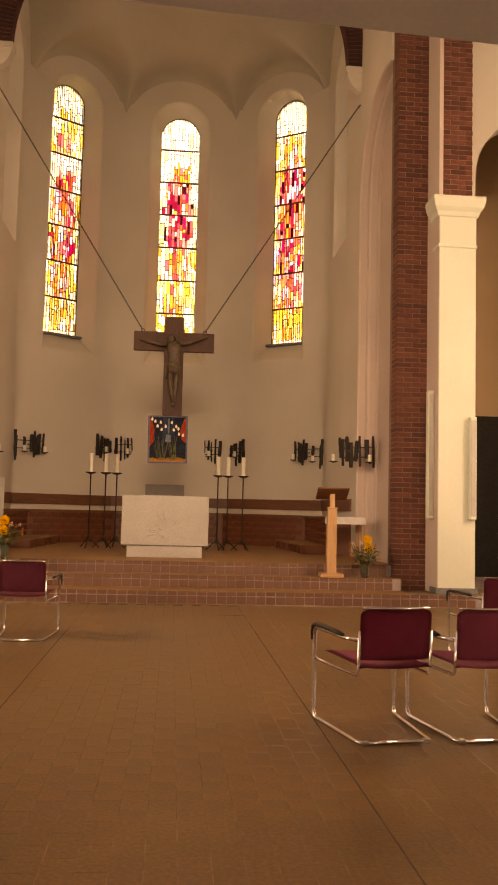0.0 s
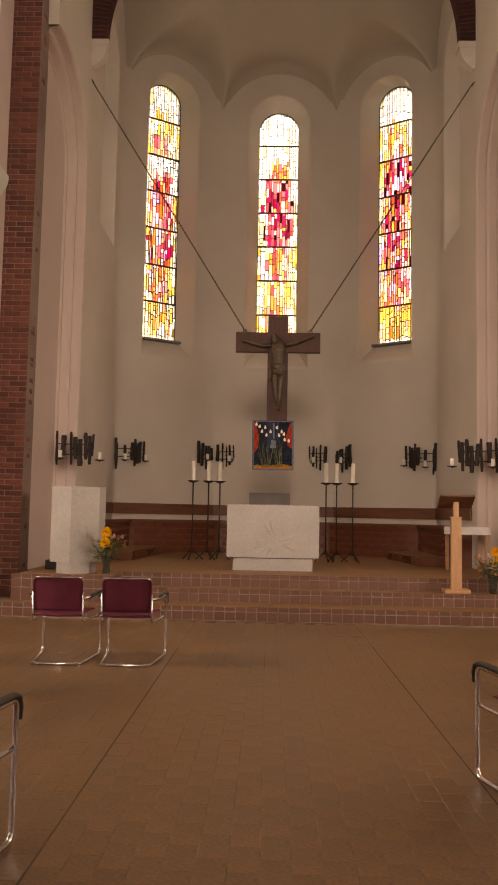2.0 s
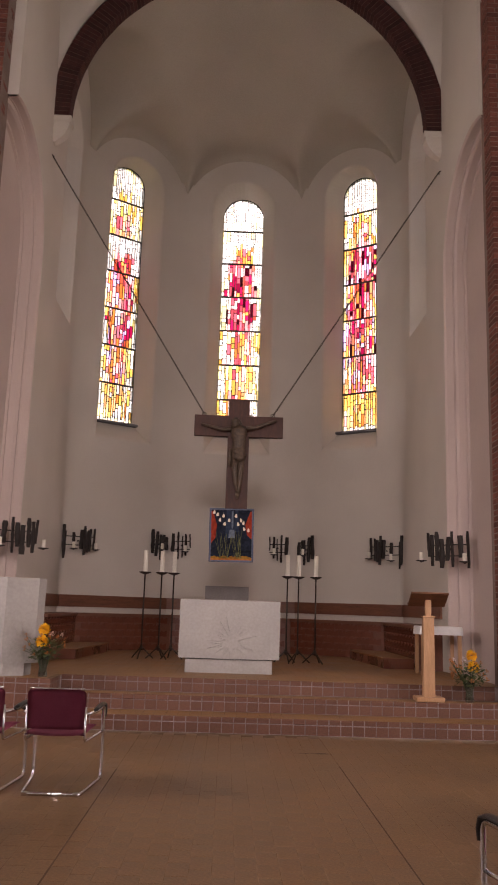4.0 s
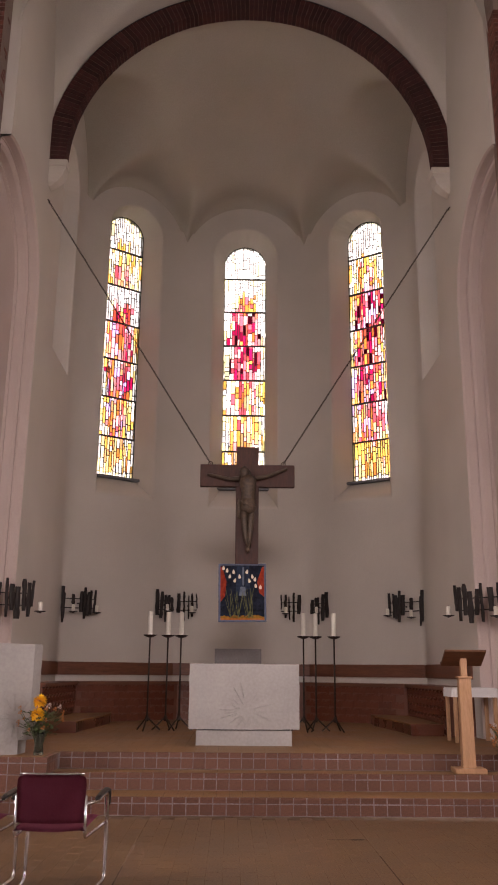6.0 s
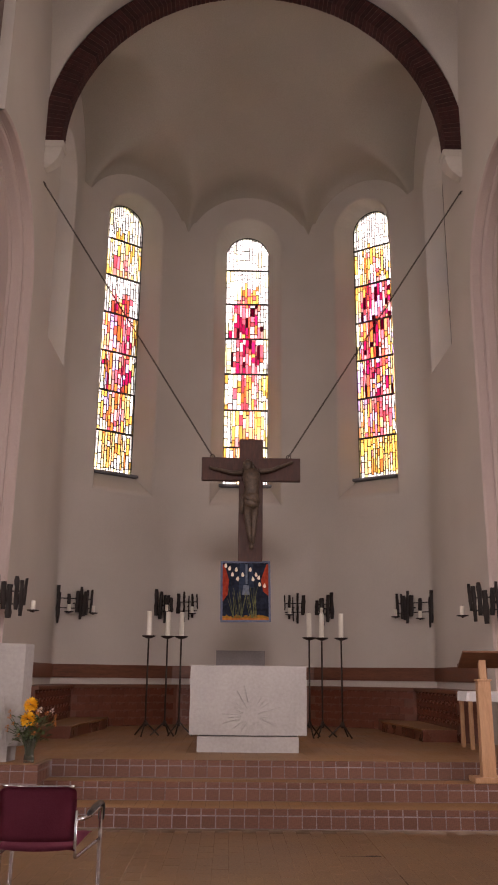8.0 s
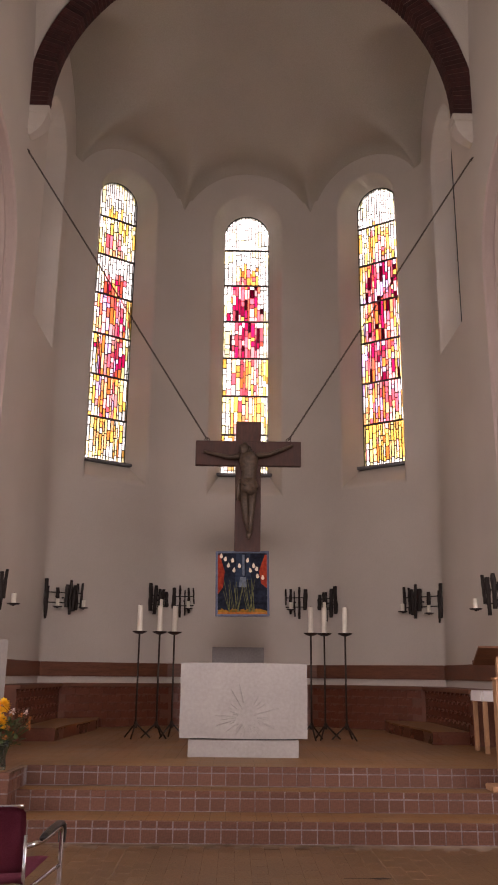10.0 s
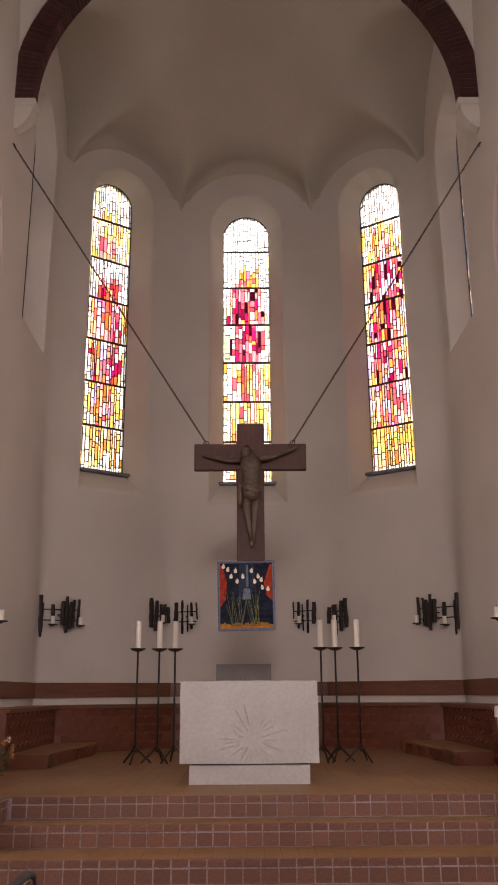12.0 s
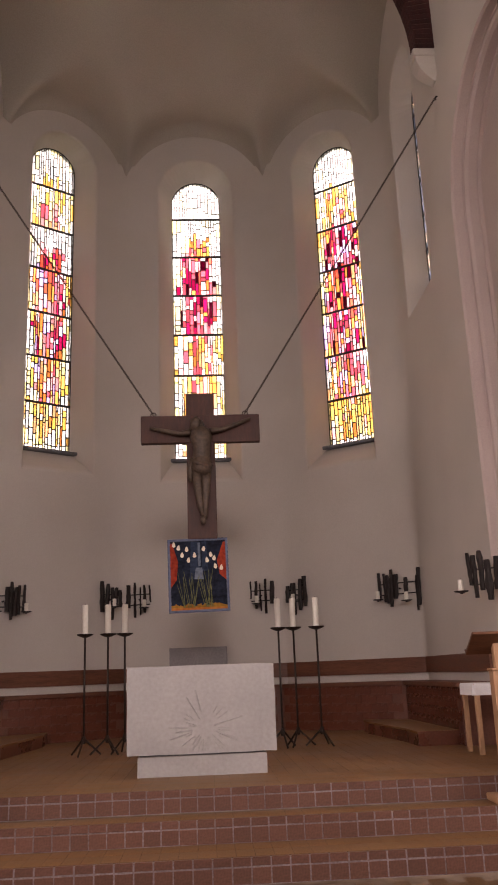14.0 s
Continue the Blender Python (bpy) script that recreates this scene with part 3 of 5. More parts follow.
bench_fronts = []
bench = thing("apse_bench", pose(0, 0, 0), "dark wooden bench along the apse wall on a tiled base", "bench")
for pname, d0, d1, z0, z1, mat, lab in (("backrest", 0.0, 0.035, 1.335, 1.565, BENCH_WOOD, "dark wooden back board"), ("seat", 0.002, 0.47, BS - 0.05, BS, BENCH_WOOD, "dark wooden seat"), ("base", 0.002, 0.42, Z3 - 0.01, BS - 0.05, FRONT_BED, "reddish tiled bench front")):
    la, lb = offset_line(d0), offset_line(d1)
    for i in range(5):
        bm = prism(bmesh.new(), [lb[i], la[i], la[i + 1], lb[i + 1]], z0, z1)
        bmesh.ops.recalc_face_normals(bm, faces=bm.faces)
        seg = part(pname, bm, mat, bench, lab)
        if pname == "base":
            bench_fronts.append((seg, lb[i], lb[i + 1]))
for sx in (-1, 1):
    pts = [(sx * 2.97, 16.3), (sx * 2.97, 18.72), (sx * 2.35, 19.2), (sx * 2.30, 18.6), (sx * 2.47, 16.9), (sx * 2.47, 16.3)]
    bm = prism(bmesh.new(), pts if sx < 0 else pts[::-1], Z3 - 0.01, BH)
    bmesh.ops.recalc_face_normals(bm, faces=bm.faces)
    foot = structure("plinth", bm, FRONT_TILE, "low tiled foot step before the apse bench")
    bm = prism(bmesh.new(), [(px * 0.997, py + 0.004) for px, py in (pts if sx < 0 else pts[::-1])], BH - 0.02, BH + 0.004)
    bmesh.ops.recalc_face_normals(bm, faces=bm.faces)
    part("top", bm, TREAD_TILE, foot, "clay tile top")

# ---- stained-glass windows ----
HOT = ["magenta", "rose", "rose", "pink", "pink", "red", "orange", "peach", "lilac"]
DEEP = ["magenta", "magenta", "rose", "rose", "dark", "pink", "orange", "red"]
SOFT = ["pink", "rose", "peach", "lilac", "pink", "orange"]
FIRE = ["orange", "peach", "pink", "rose", "amber", "pale"]
GOLD = ["amber", "yellow", "orange", "peach", "yellow", "white"]
CLEAR = ["white", "white", "white", "white", "pale"]
SUNNY = ["white", "pale", "white", "white", "amber", "yellow"]
HONEY = ["amber", "yellow", "pale", "peach", "lilac"]
# from the top panel down: colours of the core, its half width, how far down the panel it begins, colours beside it
DESIGN = {
    "a": [(["amber", "white"], 0.5, 0.75, CLEAR), (SOFT + ["white"], 0.4, 0.4, SUNNY), (HOT, 0.6, 0.5, CLEAR), (HOT, 0.72, 0.0, SUNNY), (HOT, 0.6, 0.1, SUNNY), (SOFT, 0.45, 0.0, SUNNY + ["yellow", "amber"]), (GOLD + ["peach"], 0.6, 0.0, ["yellow", "white", "pale", "amber"])],
    "b": [(CLEAR, 0.5, 0.5, CLEAR), (FIRE + ["orange"], 0.5, 0.5, CLEAR), (DEEP + ["pink"], 0.66, 0.0, CLEAR), (DEEP + ["pink", "peach"], 0.64, 0.0, CLEAR + ["pale"]), (FIRE + ["rose", "white"], 0.62, 0.0, SUNNY), (FIRE + ["amber"], 0.6, 0.0, SUNNY), (GOLD, 0.5, 0.0, SUNNY)],
    "c": [(["orange", "white", "white"], 0.3, 0.55, CLEAR), (FIRE + ["lilac"], 0.58, 0.1, SUNNY), (HOT + ["dark"], 0.75, 0.0, HONEY + ["white"]), (DEEP + ["pink", "peach"], 0.72, 0.0, HONEY + ["white"]), (DEEP + ["pink", "lilac"], 0.66, 0.0, HONEY), (SOFT + ["rose", "orange"], 0.6, 0.0, HONEY + ["white"]), (["amber", "orange", "peach", "amber", "yellow", "pink"], 0.8, 0.0, ["amber", "yellow", "white"])],
}


def pane_colour(rng, kind, u, panel, fall):
    """The colour of a pane at u across the window (-1 to 1) in that panel from the top, fall of the way down it."""
    if kind == "d":
        return rng.choice(["white", "blue", "blue", "white", "mist"])
    core, width, begins, beside = DESIGN[kind][panel]
    if panel == 6 and fall > 0.9:
        return rng.choice(["white", "white", "pale"])
    if fall >= begins + rng.uniform(-0.12, 0.12) and abs(u) < width + rng.uniform(-0.18, 0.18):
        return rng.choice(core)
    return rng.choice(beside)


def leaded_window(name, m, inner, kind, seed, label, panels, cols):
    rng = random.Random(seed)
    half, spring, sill = inner
    win = new(name)
    win.matrix_world = m
    tagged(win, label, kind="structure")
    top = spring + half
    head = lambda u: spring + math.sqrt(max(0.0, half * half - u * u))
    lead = bmesh.new()
    step = (top - sill) / panels
    bars = [sill + step * i for i in range(1, panels)]
    for p in range(panels):
        z0, z1 = sill + step * p, sill + step * (p + 1)
        cuts = [-half]
        weights = [rng.uniform(0.55, 1.5) for _ in range(cols)]
        for w in weights:
            cuts.append(cuts[-1] + 2 * half * w / sum(weights))
        for u0, u1 in zip(cuts, cuts[1:]):
            zs, z = [z0], z0 + rng.uniform(0.07, 0.16) if p == 0 else z0 + rng.uniform(0.08, 0.3)
            while z < z1 - 0.05:
                zs.append(z)
                z += rng.choice((rng.uniform(0.09, 0.15), rng.uniform(0.17, 0.30), rng.uniform(0.2, 0.38)))
            zs.append(z1)
            for a, b in zip(zs, zs[1:]):
                t0, t1 = min(b, head(u0)), min(b, head(u1))
                if max(t0, t1) - a < 0.03:
                    continue
                t0, t1 = max(t0, a + 0.004), max(t1, a + 0.004)
                colour = pane_colour(rng, kind, (u0 + u1) / 2 / half, panels - 1 - p, (z1 - (a + b) / 2) / (z1 - z0))
                g = 0.0035
                bm = bmesh.new()
                f = bm.faces.new([bm.verts.new(c) for c in ((u0 + g, 0, a + g), (u1 - g, 0, a + g), (u1 - g, 0, t1 - g), (u0 + g, 0, t0 - g))])
                ex = bmesh.ops.extrude_face_region(bm, geom=[f])
                for v in ex["geom"]:
                    if isinstance(v, bmesh.types.BMVert):
                        v.co.y += 0.004
                part("pane", bm, GLASS[colour], win)
                box(lead, u0, u1, -0.005, 0.009, a - 0.0088, a + 0.0088)
            hi = min(z1, max(head(u0), head(u1)))
            if hi > z0:
                box(lead, u1 - 0.0084, u1 + 0.0084, -0.005, 0.009, z0, min(z1, head(u1)) if head(u1) > z0 else z0 + 0.001)
    part("lead_cames", lead, LEAD, win)
    for z in bars:
        u = half if z <= spring else math.sqrt(max(0.01, half * half - (z - spring) ** 2))
        part("saddle_bar", boxed(-u, u, -0.02, 0.012, z - 0.018, z + 0.018, 0.003), LEAD, win)
    edge = arch_curve(half - 0.004, spring, sill, 20)
    bm = tube(bmesh.new(), [(u, 0, z) for u, z in edge], 0.013, 6)
    part("window_frame", bm, LEAD, win)
    if kind != "d":
        bm = boxed(-half - 0.075, half + 0.075, -0.2, 0.02, sill - 0.07, sill - 0.012, 0.01)
        part("window_sill", bm, SLATE, win, "grey slate sill")
    return win


for i, ((m, inner), kind) in enumerate(zip(window_frames, "dabcd")):
    if kind == "d":
        leaded_window("window_%d" % (i + 1), m, inner, "d", 40 + i, "tall round-headed window with pale leaded panes", 6, 6)
    else:
        leaded_window("window_%d" % (i + 1), m, inner, kind, 10 + i, "tall round-headed stained-glass window in red, orange and white", 7, 15)

# ---- altar ----
RNG = random.Random(5)


def rough_block(x0, x1, y0, y1, z0, z1, cuts=10, wobble=0.006):
    """A hewn block with slightly uneven faces and edges."""
    bm = boxed(x0, x1, y0, y1, z0, z1)
    bmesh.ops.subdivide_edges(bm, edges=bm.edges, cuts=cuts, use_grid_fill=True)
    for v in bm.verts:
        v.co += Vector([noise.noise(v.co * 4 + Vector((k * 9.1, 0, 0))) for k in range(3)]) * wobble
    return bm


def sunburst(bm, cx, cz, y, n=26, r0=0.10, r1=0.62, seed=3, z_lo=-9, x_lim=9):
    """Carved rays as thin ridges round (cx, cz) on a face that looks to -y."""
    rng = random.Random(seed)
    for i in range(n):
        a = math.pi * 2 * i / n + rng.uniform(-0.06, 0.06)
        a0, a1 = r0 * rng.uniform(0.9, 1.7), r1 * rng.uniform(0.4, 1.0)
        d = Vector((math.cos(a), 0, math.sin(a)))
        if d.z > 0.45 and rng.random() < 0.7:
            continue
        p, q = Vector((cx, y, cz)) + d * a0, Vector((cx, y, cz)) + d * a1
        if q.z < z_lo or abs(q.x - cx) > x_lim:
            q = Vector((cx, y, cz)) + d * min(a0 * 2.1, (cz - z_lo) / max(0.01, -d.z))
        sidev = Vector((-d.z, 0, d.x)) * rng.uniform(0.006, 0.012)
        back = Vector((0, 0.004, 0))
        vs = [bm.verts.new(c) for c in (p + sidev * 0.5 + back, p - sidev * 0.5 + back, q - sidev + back, q + sidev + back, p + Vector((0, -0.009, 0)), q + Vector((0, -0.004, 0)))]
        for f in ((0, 4, 5, 3), (4, 1, 2, 5), (0, 1, 4), (3, 5, 2)):
            bm.faces.new([vs[k] for k in f])
    bmesh.ops.recalc_face_normals(bm, faces=bm.faces)
    return bm


altar = thing("altar", pose(-0.035, 14.3, Z3), "pale stone block altar with a carved sunburst on a narrower plinth", "altar")
altar_block = part("block", rough_block(-0.695, 0.695, 0, 0.85, 0.195, 0.985), STONE, altar)
part("plinth", rough_block(-0.60, 0.60, 0.03, 0.80, 0.0, 0.18, 6, 0.003), STONE, altar)
part("shadow_gap", boxed(-0.58, 0.58, 0.06, 0.78, 0.17, 0.2), SLATE, altar, "dark recessed joint")
part("sunburst", sunburst(bmesh.new(), 0.03, 0.42, 0.0, 44, 0.09, 0.36, 3, 0.215, 0.5), STONE, altar_block, "carved sun rays")
stele = thing("stone_stele", pose(-0.09, 17.8, Z3), "plain grey stone block behind the altar", "stone block")
part("block", rough_block(-0.39, 0.39, 0, 0.45, 0, 1.26, 6, 0.004), GREYSTONE, stele)

# ---- stone ambo on the forward corner of the platform ----
ambo = thing("ambo", pose(-2.69, 13.05, Z3), "pale stone ambo with two angled faces and carved rays", "ambo")
bm = prism(bmesh.new(), [(-0.07, -0.22), (0.27, 0.0), (0.315, 0.2), (-0.08, 0.34), (-0.375, -0.05)], 0.15, 1.17)
ambo_block = part("block", bm, STONE, ambo)
part("plinth", prism(bmesh.new(), [(-0.26, -0.14), (-0.05, -0.19), (0.17, -0.05), (0.2, 0.2), (-0.24, 0.2)], 0, 0.15), STONE, ambo)
bm = sunburst(bmesh.new(), 0.02, 0.38, 0.0, 26, 0.06, 0.34, 8, 0.16, 0.22)
bmesh.ops.transform(bm, matrix=pose(0.12, -0.097, 0, 0, 0, 32.9), verts=bm.verts)
part("sunburst", bm, STONE, ambo_block, "carved sun rays")


# ---- candle stands with large candles ----
def candle(m, r, h, group):
    c = thing("candle", m, "white wax candle with a short black wick", "candle", group)
    bm = lathe(bmesh.new(), [(r * 0.98, 0), (r, 0.01), (r, h - 0.008), (r * 0.9, h), (r * 0.45, h - 0.012), (0.004, h - 0.014)], 16)
    part("wax", bm, WAX, c, smooth=False)
    part("wick", tube(bmesh.new(), [(0, 0, h - 0.016), (0.002, 0, h + 0.018)], 0.002, 5), IRON, c, "black wick")
    return c


stand = None
for i, (x, y, h) in enumerate(((-1.49, 16.9, 1.44), (-1.21, 16.95, 1.44), (-1.005, 17.0, 1.44), (0.935, 16.9, 1.43), (1.13, 16.95, 1.43), (1.42, 16.9, 1.43))):
    turn = (20, 75, -15, 40, 5, 62)[i]
    if stand is None:
        stand = thing("candle_stand", pose(x, y, Z3, 0, 0, turn), "tall black iron candle stand on three splayed feet", "candle stand", "candle stands by the altar")
        part("stem", tube(bmesh.new(), [(0, 0, 0.16), (0, 0, 1.40)], 0.013, 10), IRON, stand, smooth=True)
        part("dish", lathe(bmesh.new(), [(0.015, 1.395), (0.05, 1.405), (0.095, 1.425), (0.105, 1.44), (0.09, 1.437), (0.02, 1.425)], 20), IRON, stand)
        part("collar", lathe(bmesh.new(), [(0.02, 0.14), (0.026, 0.16), (0.026, 0.21), (0.018, 0.23)], 12), IRON, stand)
        for k in range(3):
            a = 2 * math.pi * k / 3
            d = Vector((math.cos(a), math.sin(a), 0))
            bm = tube(bmesh.new(), [Vector((0, 0, 0.21)), d * 0.05 + Vector((0, 0, 0.16)), d * 0.21 + Vector((0, 0, 0.012))], 0.012, 8)
            part("leg", bm, IRON, stand)
    else:
        copy_thing(stand, pose(x, y, Z3, 0, 0, turn))
    candle(pose(x, y, Z3 + 1.43, 0.6 - 0.3 * i, 0.5 * (i % 3) - 0.4, 0), 0.037, 0.37, "large candles by the altar")

# ---- hanging cross, carved figure, chains, painting ----
CYY = 16.12
cross = thing("cross", pose(0.01, CYY, 3.0), "dark wooden cross hung on two chains", "cross")
part("upright", boxed(-0.178, 0.178, 0, 0.09, 0, 1.85, 0.006), CROSS_WOOD, cross)
part("crossbeam", boxed(-0.74, 0.74, -0.006, 0.085, 1.205, 1.56, 0.006), CROSS_WOOD, cross)
bm = bmesh.new()
zc = 1.36
tube(bm, [(-0.62, -0.045, zc + 0.03), (-0.45, -0.055, zc - 0.01), (-0.28, -0.07, zc - 0.055), (-0.12, -0.08, zc - 0.04)], 0.03, 8, taper=[0.020, 0.026, 0.030, 0.042])
tube(bm, [(0.62, -0.045, zc + 0.13), (0.45, -0.055, zc + 0.06), (0.28, -0.07, zc - 0.01), (0.12, -0.08, zc - 0.03)], 0.03, 8, taper=[0.020, 0.026, 0.030, 0.042])
tube(bm, [(0.0, -0.08, zc - 0.01), (0.005, -0.09, zc - 0.1), (0.015, -0.09, zc - 0.26), (0.005, -0.085, zc - 0.38), (0, -0.085, zc - 0.47)], 0.1, 12, taper=[0.105, 0.138, 0.108, 0.112, 0.095])
tube(bm, [(-0.03, -0.11, zc - 0.03), (-0.06, -0.14, zc + 0.01), (-0.058, -0.135, zc + 0.08), (-0.04, -0.12, zc + 0.13)], 0.05, 10, taper=[0.04, 0.062, 0.07, 0.032])
tube(bm, [(0.0, -0.09, zc - 0.36), (0.01, -0.095, zc - 0.43), (0.01, -0.095, zc - 0.53), (-0.01, -0.09, zc - 0.58)], 0.1, 12, taper=[0.10, 0.118, 0.122, 0.10])
tube(bm, [(-0.05, -0.09, zc - 0.52), (-0.045, -0.13, zc - 0.74), (-0.02, -0.09, zc - 0.98), (0.01, -0.10, zc - 1.08)], 0.05, 10, taper=[0.062, 0.050, 0.034, 0.028])
tube(bm, [(0.06, -0.09, zc - 0.52), (0.055, -0.13, zc - 0.72), (0.04, -0.09, zc - 0.98), (0.03, -0.11, zc - 1.12)], 0.05, 10, taper=[0.062, 0.050, 0.034, 0.03])
tube(bm, [(-0.115, -0.10, zc - 0.40), (-0.04, -0.19, zc - 0.46), (0.06, -0.19, zc - 0.50), (0.125, -0.10, zc - 0.47)], 0.03, 8, taper=[0.024, 0.034, 0.036, 0.026])
tube(bm, [(-0.115, -0.11, zc - 0.38), (-0.135, -0.11, zc - 0.5), (-0.13, -0.10, zc - 0.62), (-0.125, -0.09, zc - 0.68)], 0.03, 8, taper=[0.025, 0.036, 0.034, 0.012])
tube(bm, [(-0.09, -0.10, zc + 0.08), (-0.10, -0.10, zc + 0.0), (-0.085, -0.09, zc - 0.06)], 0.02, 8, taper=[0.03, 0.028, 0.012])
tube(bm, [(0.0, -0.10, zc + 0.09), (0.03, -0.10, zc + 0.02), (0.04, -0.09, zc - 0.05)], 0.02, 8, taper=[0.03, 0.03, 0.014])
tube(bm, [(0.012, -0.09, zc - 1.1), (0.012, -0.13, zc - 1.16), (0.012, -0.14, zc - 1.2)], 0.03, 8, taper=[0.03, 0.038, 0.02])
fig = mesh_object("carved_figure", bm, STATUE, True)
fig.matrix_world = pose(0.01, CYY, 3.0)
tagged(fig, "dark brown carved wooden figure fixed to the cross", "statue")
hang = thing("painting", pose(-0.045, CYY + 0.02, 2.135, 0, -0.8) @ Matrix.Diagonal((1.02, 1, 0.97, 1)), "upright painting of pale flames over dark blue and red, blue-grey frame", "painting")
panel = part("panel", boxed(-0.335, 0.335, 0.006, 0.03, 0.02, 0.88), PAINT["night"], hang)
bm = bmesh.new()
for b4 in ((-0.355, -0.325, 0, 0.9), (0.325, 0.355, 0, 0.9), (-0.325, 0.325, 0, 0.03), (-0.325, 0.325, 0.87, 0.9)):
    box(bm, b4[0], b4[1], -0.012, 0.04, b4[2], b4[3], 0.004)
part("picture_frame", bm, FRAME_BLUE, hang)


def flat(bm, pts, y):
    bm.faces.new([bm.verts.new((x, y, z)) for x, z in pts])


R = random.Random(9)
bm = bmesh.new()
flat(bm, [(-0.325, 0.30), (-0.255, 0.40), (-0.235, 0.62), (-0.30, 0.85), (-0.325, 0.85)], 0.003)
part("red_field", bm, PAINT["red"], panel)
bm = bmesh.new()
flat(bm, [(0.325, 0.38), (0.325, 0.85), (0.30, 0.85), (0.22, 0.62), (0.25, 0.45)], 0.003)
part("red_field", bm, PAINT["red"], panel)
bm = bmesh.new()
flat(bm, [(-0.10, 0.40), (0.02, 0.40), (0.03, 0.86), (-0.08, 0.86)], 0.003)
flat(bm, [(0.04, 0.5), (0.12, 0.5), (0.1, 0.86), (0.05, 0.86)], 0.003)
part("blue_field", bm, PAINT["blue"], panel)
bm = bmesh.new()
flat(bm, [(-0.05, 0.40), (0.06, 0.40), (0.045, 0.54), (-0.03, 0.54)], 0.001)
flat(bm, [(0.0, 0.56), (0.03, 0.56), (0.03, 0.85), (0.0, 0.85)], 0.001)
part("pale_field", bm, PAINT["pale"], panel)
bm = bmesh.new()
xs = [-0.325 + 0.65 * i / 13 for i in range(14)]
for a, b in zip(xs, xs[1:]):
    flat(bm, [(a, 0.03), (b, 0.03), (b, 0.07 + R.uniform(0, 0.05)), (a, 0.07 + R.uniform(0, 0.05))], 0.002)
part("gold_field", bm, PAINT["gold"], panel)
bm = bmesh.new()
flat(bm, [(-0.325, 0.03), (0.325, 0.03), (0.325, 0.055), (-0.325, 0.06)], 0.0005)
part("ember_field", bm, PAINT["ember"], panel)
bm = bmesh.new()
for i in range(22):
    x = (-1) ** i * R.uniform(0.05, 0.19)
    top_z, lean = R.uniform(0.3, 0.52), R.uniform(-0.08, 0.08)
    flat(bm, [(x, 0.06), (x + 0.006, 0.06), (x + lean + 0.004, top_z), (x + lean, top_z)], 0.001 - 0.00005 * i)
tagged(part("green_stem", bm, PAINT["green"], panel), kind="stuff")
for fx, fz in ((-0.28, 0.83), (-0.225, 0.79), (-0.13, 0.77), (-0.185, 0.70), (-0.11, 0.635), (-0.04, 0.695), (0.07, 0.77), (0.15, 0.695), (0.19, 0.65), (0.105, 0.63), (0.2, 0.55), (0.27, 0.53)):
    bm = bmesh.new()
    tilt = R.uniform(-0.5, 0.5)
    flat(bm, [(fx + 0.025 * (math.cos(a + tilt) * (1 if math.sin(a) < 0 else 0.75)), fz + 0.03 * math.sin(a + tilt) + (0.012 if abs(a - 1.57) < 0.3 else 0)) for a in [2 * math.pi * k / 12 for k in range(12)]], -0.001)
    part("pale_flame", bm, PAINT["flame"], panel)


def chain(name, a, b, label):
    """A chain of oval links from a to b."""
    a, b = Vector(a), Vector(b)
    d = (b - a)
    n = int(d.length / 0.036)
    frame_m = d.to_track_quat("Z", "Y").to_matrix().to_4x4()
    bm = bmesh.new()
    for i in range(n):
        c = a + d * ((i + 0.5) / n)
        m = Matrix.Translation(c) @ frame_m @ Matrix.Rotation(math.pi / 2 * (i % 2), 4, "Z")
        pts = [m @ Vector((0.011 * math.cos(t), 0, 0.024 * math.sin(t))) for t in [2 * math.pi * k / 8 for k in range(8)]]
        tube(bm, pts, 0.0058, 4, closed=True)
    return tagged(mesh_object(name, bm, IRON), label, "chain", "chains of the cross")


chain("chain", (-3.36, 15.82, 8.97), (-0.57, CYY + 0.04, 4.58), "dark iron chain holding the cross from the choir wall")
chain("chain", (3.36, 15.82, 9.0), (0.57, CYY + 0.04, 4.58), "dark iron chain holding the cross from the choir wall")
for sx in (-1, 1):
    bm = tube(bmesh.new(), [(sx * 3.43, 15.82, 9.02), (sx * 3.37, 15.82, 9.0), (sx * 3.345, 15.82, 8.97), (sx * 3.36, 15.82, 8.945)], 0.01, 6)
    tagged(mesh_object("wall_hook", bm, IRON), "black iron hook in the choir wall", "hook", "hooks of the chains")
    bm = tube(bmesh.new(), [(0.033 * math.cos(a) + sx * 0.575, CYY + 0.04, 4.585 + 0.03 * math.sin(a)) for a in [2 * math.pi * k / 12 for k in range(12)]], 0.007, 6, closed=True)
    tagged(mesh_object("eye_bolt", bm, IRON), "black iron ring bolt on the cross", "ring bolt", "ring bolts of the cross")


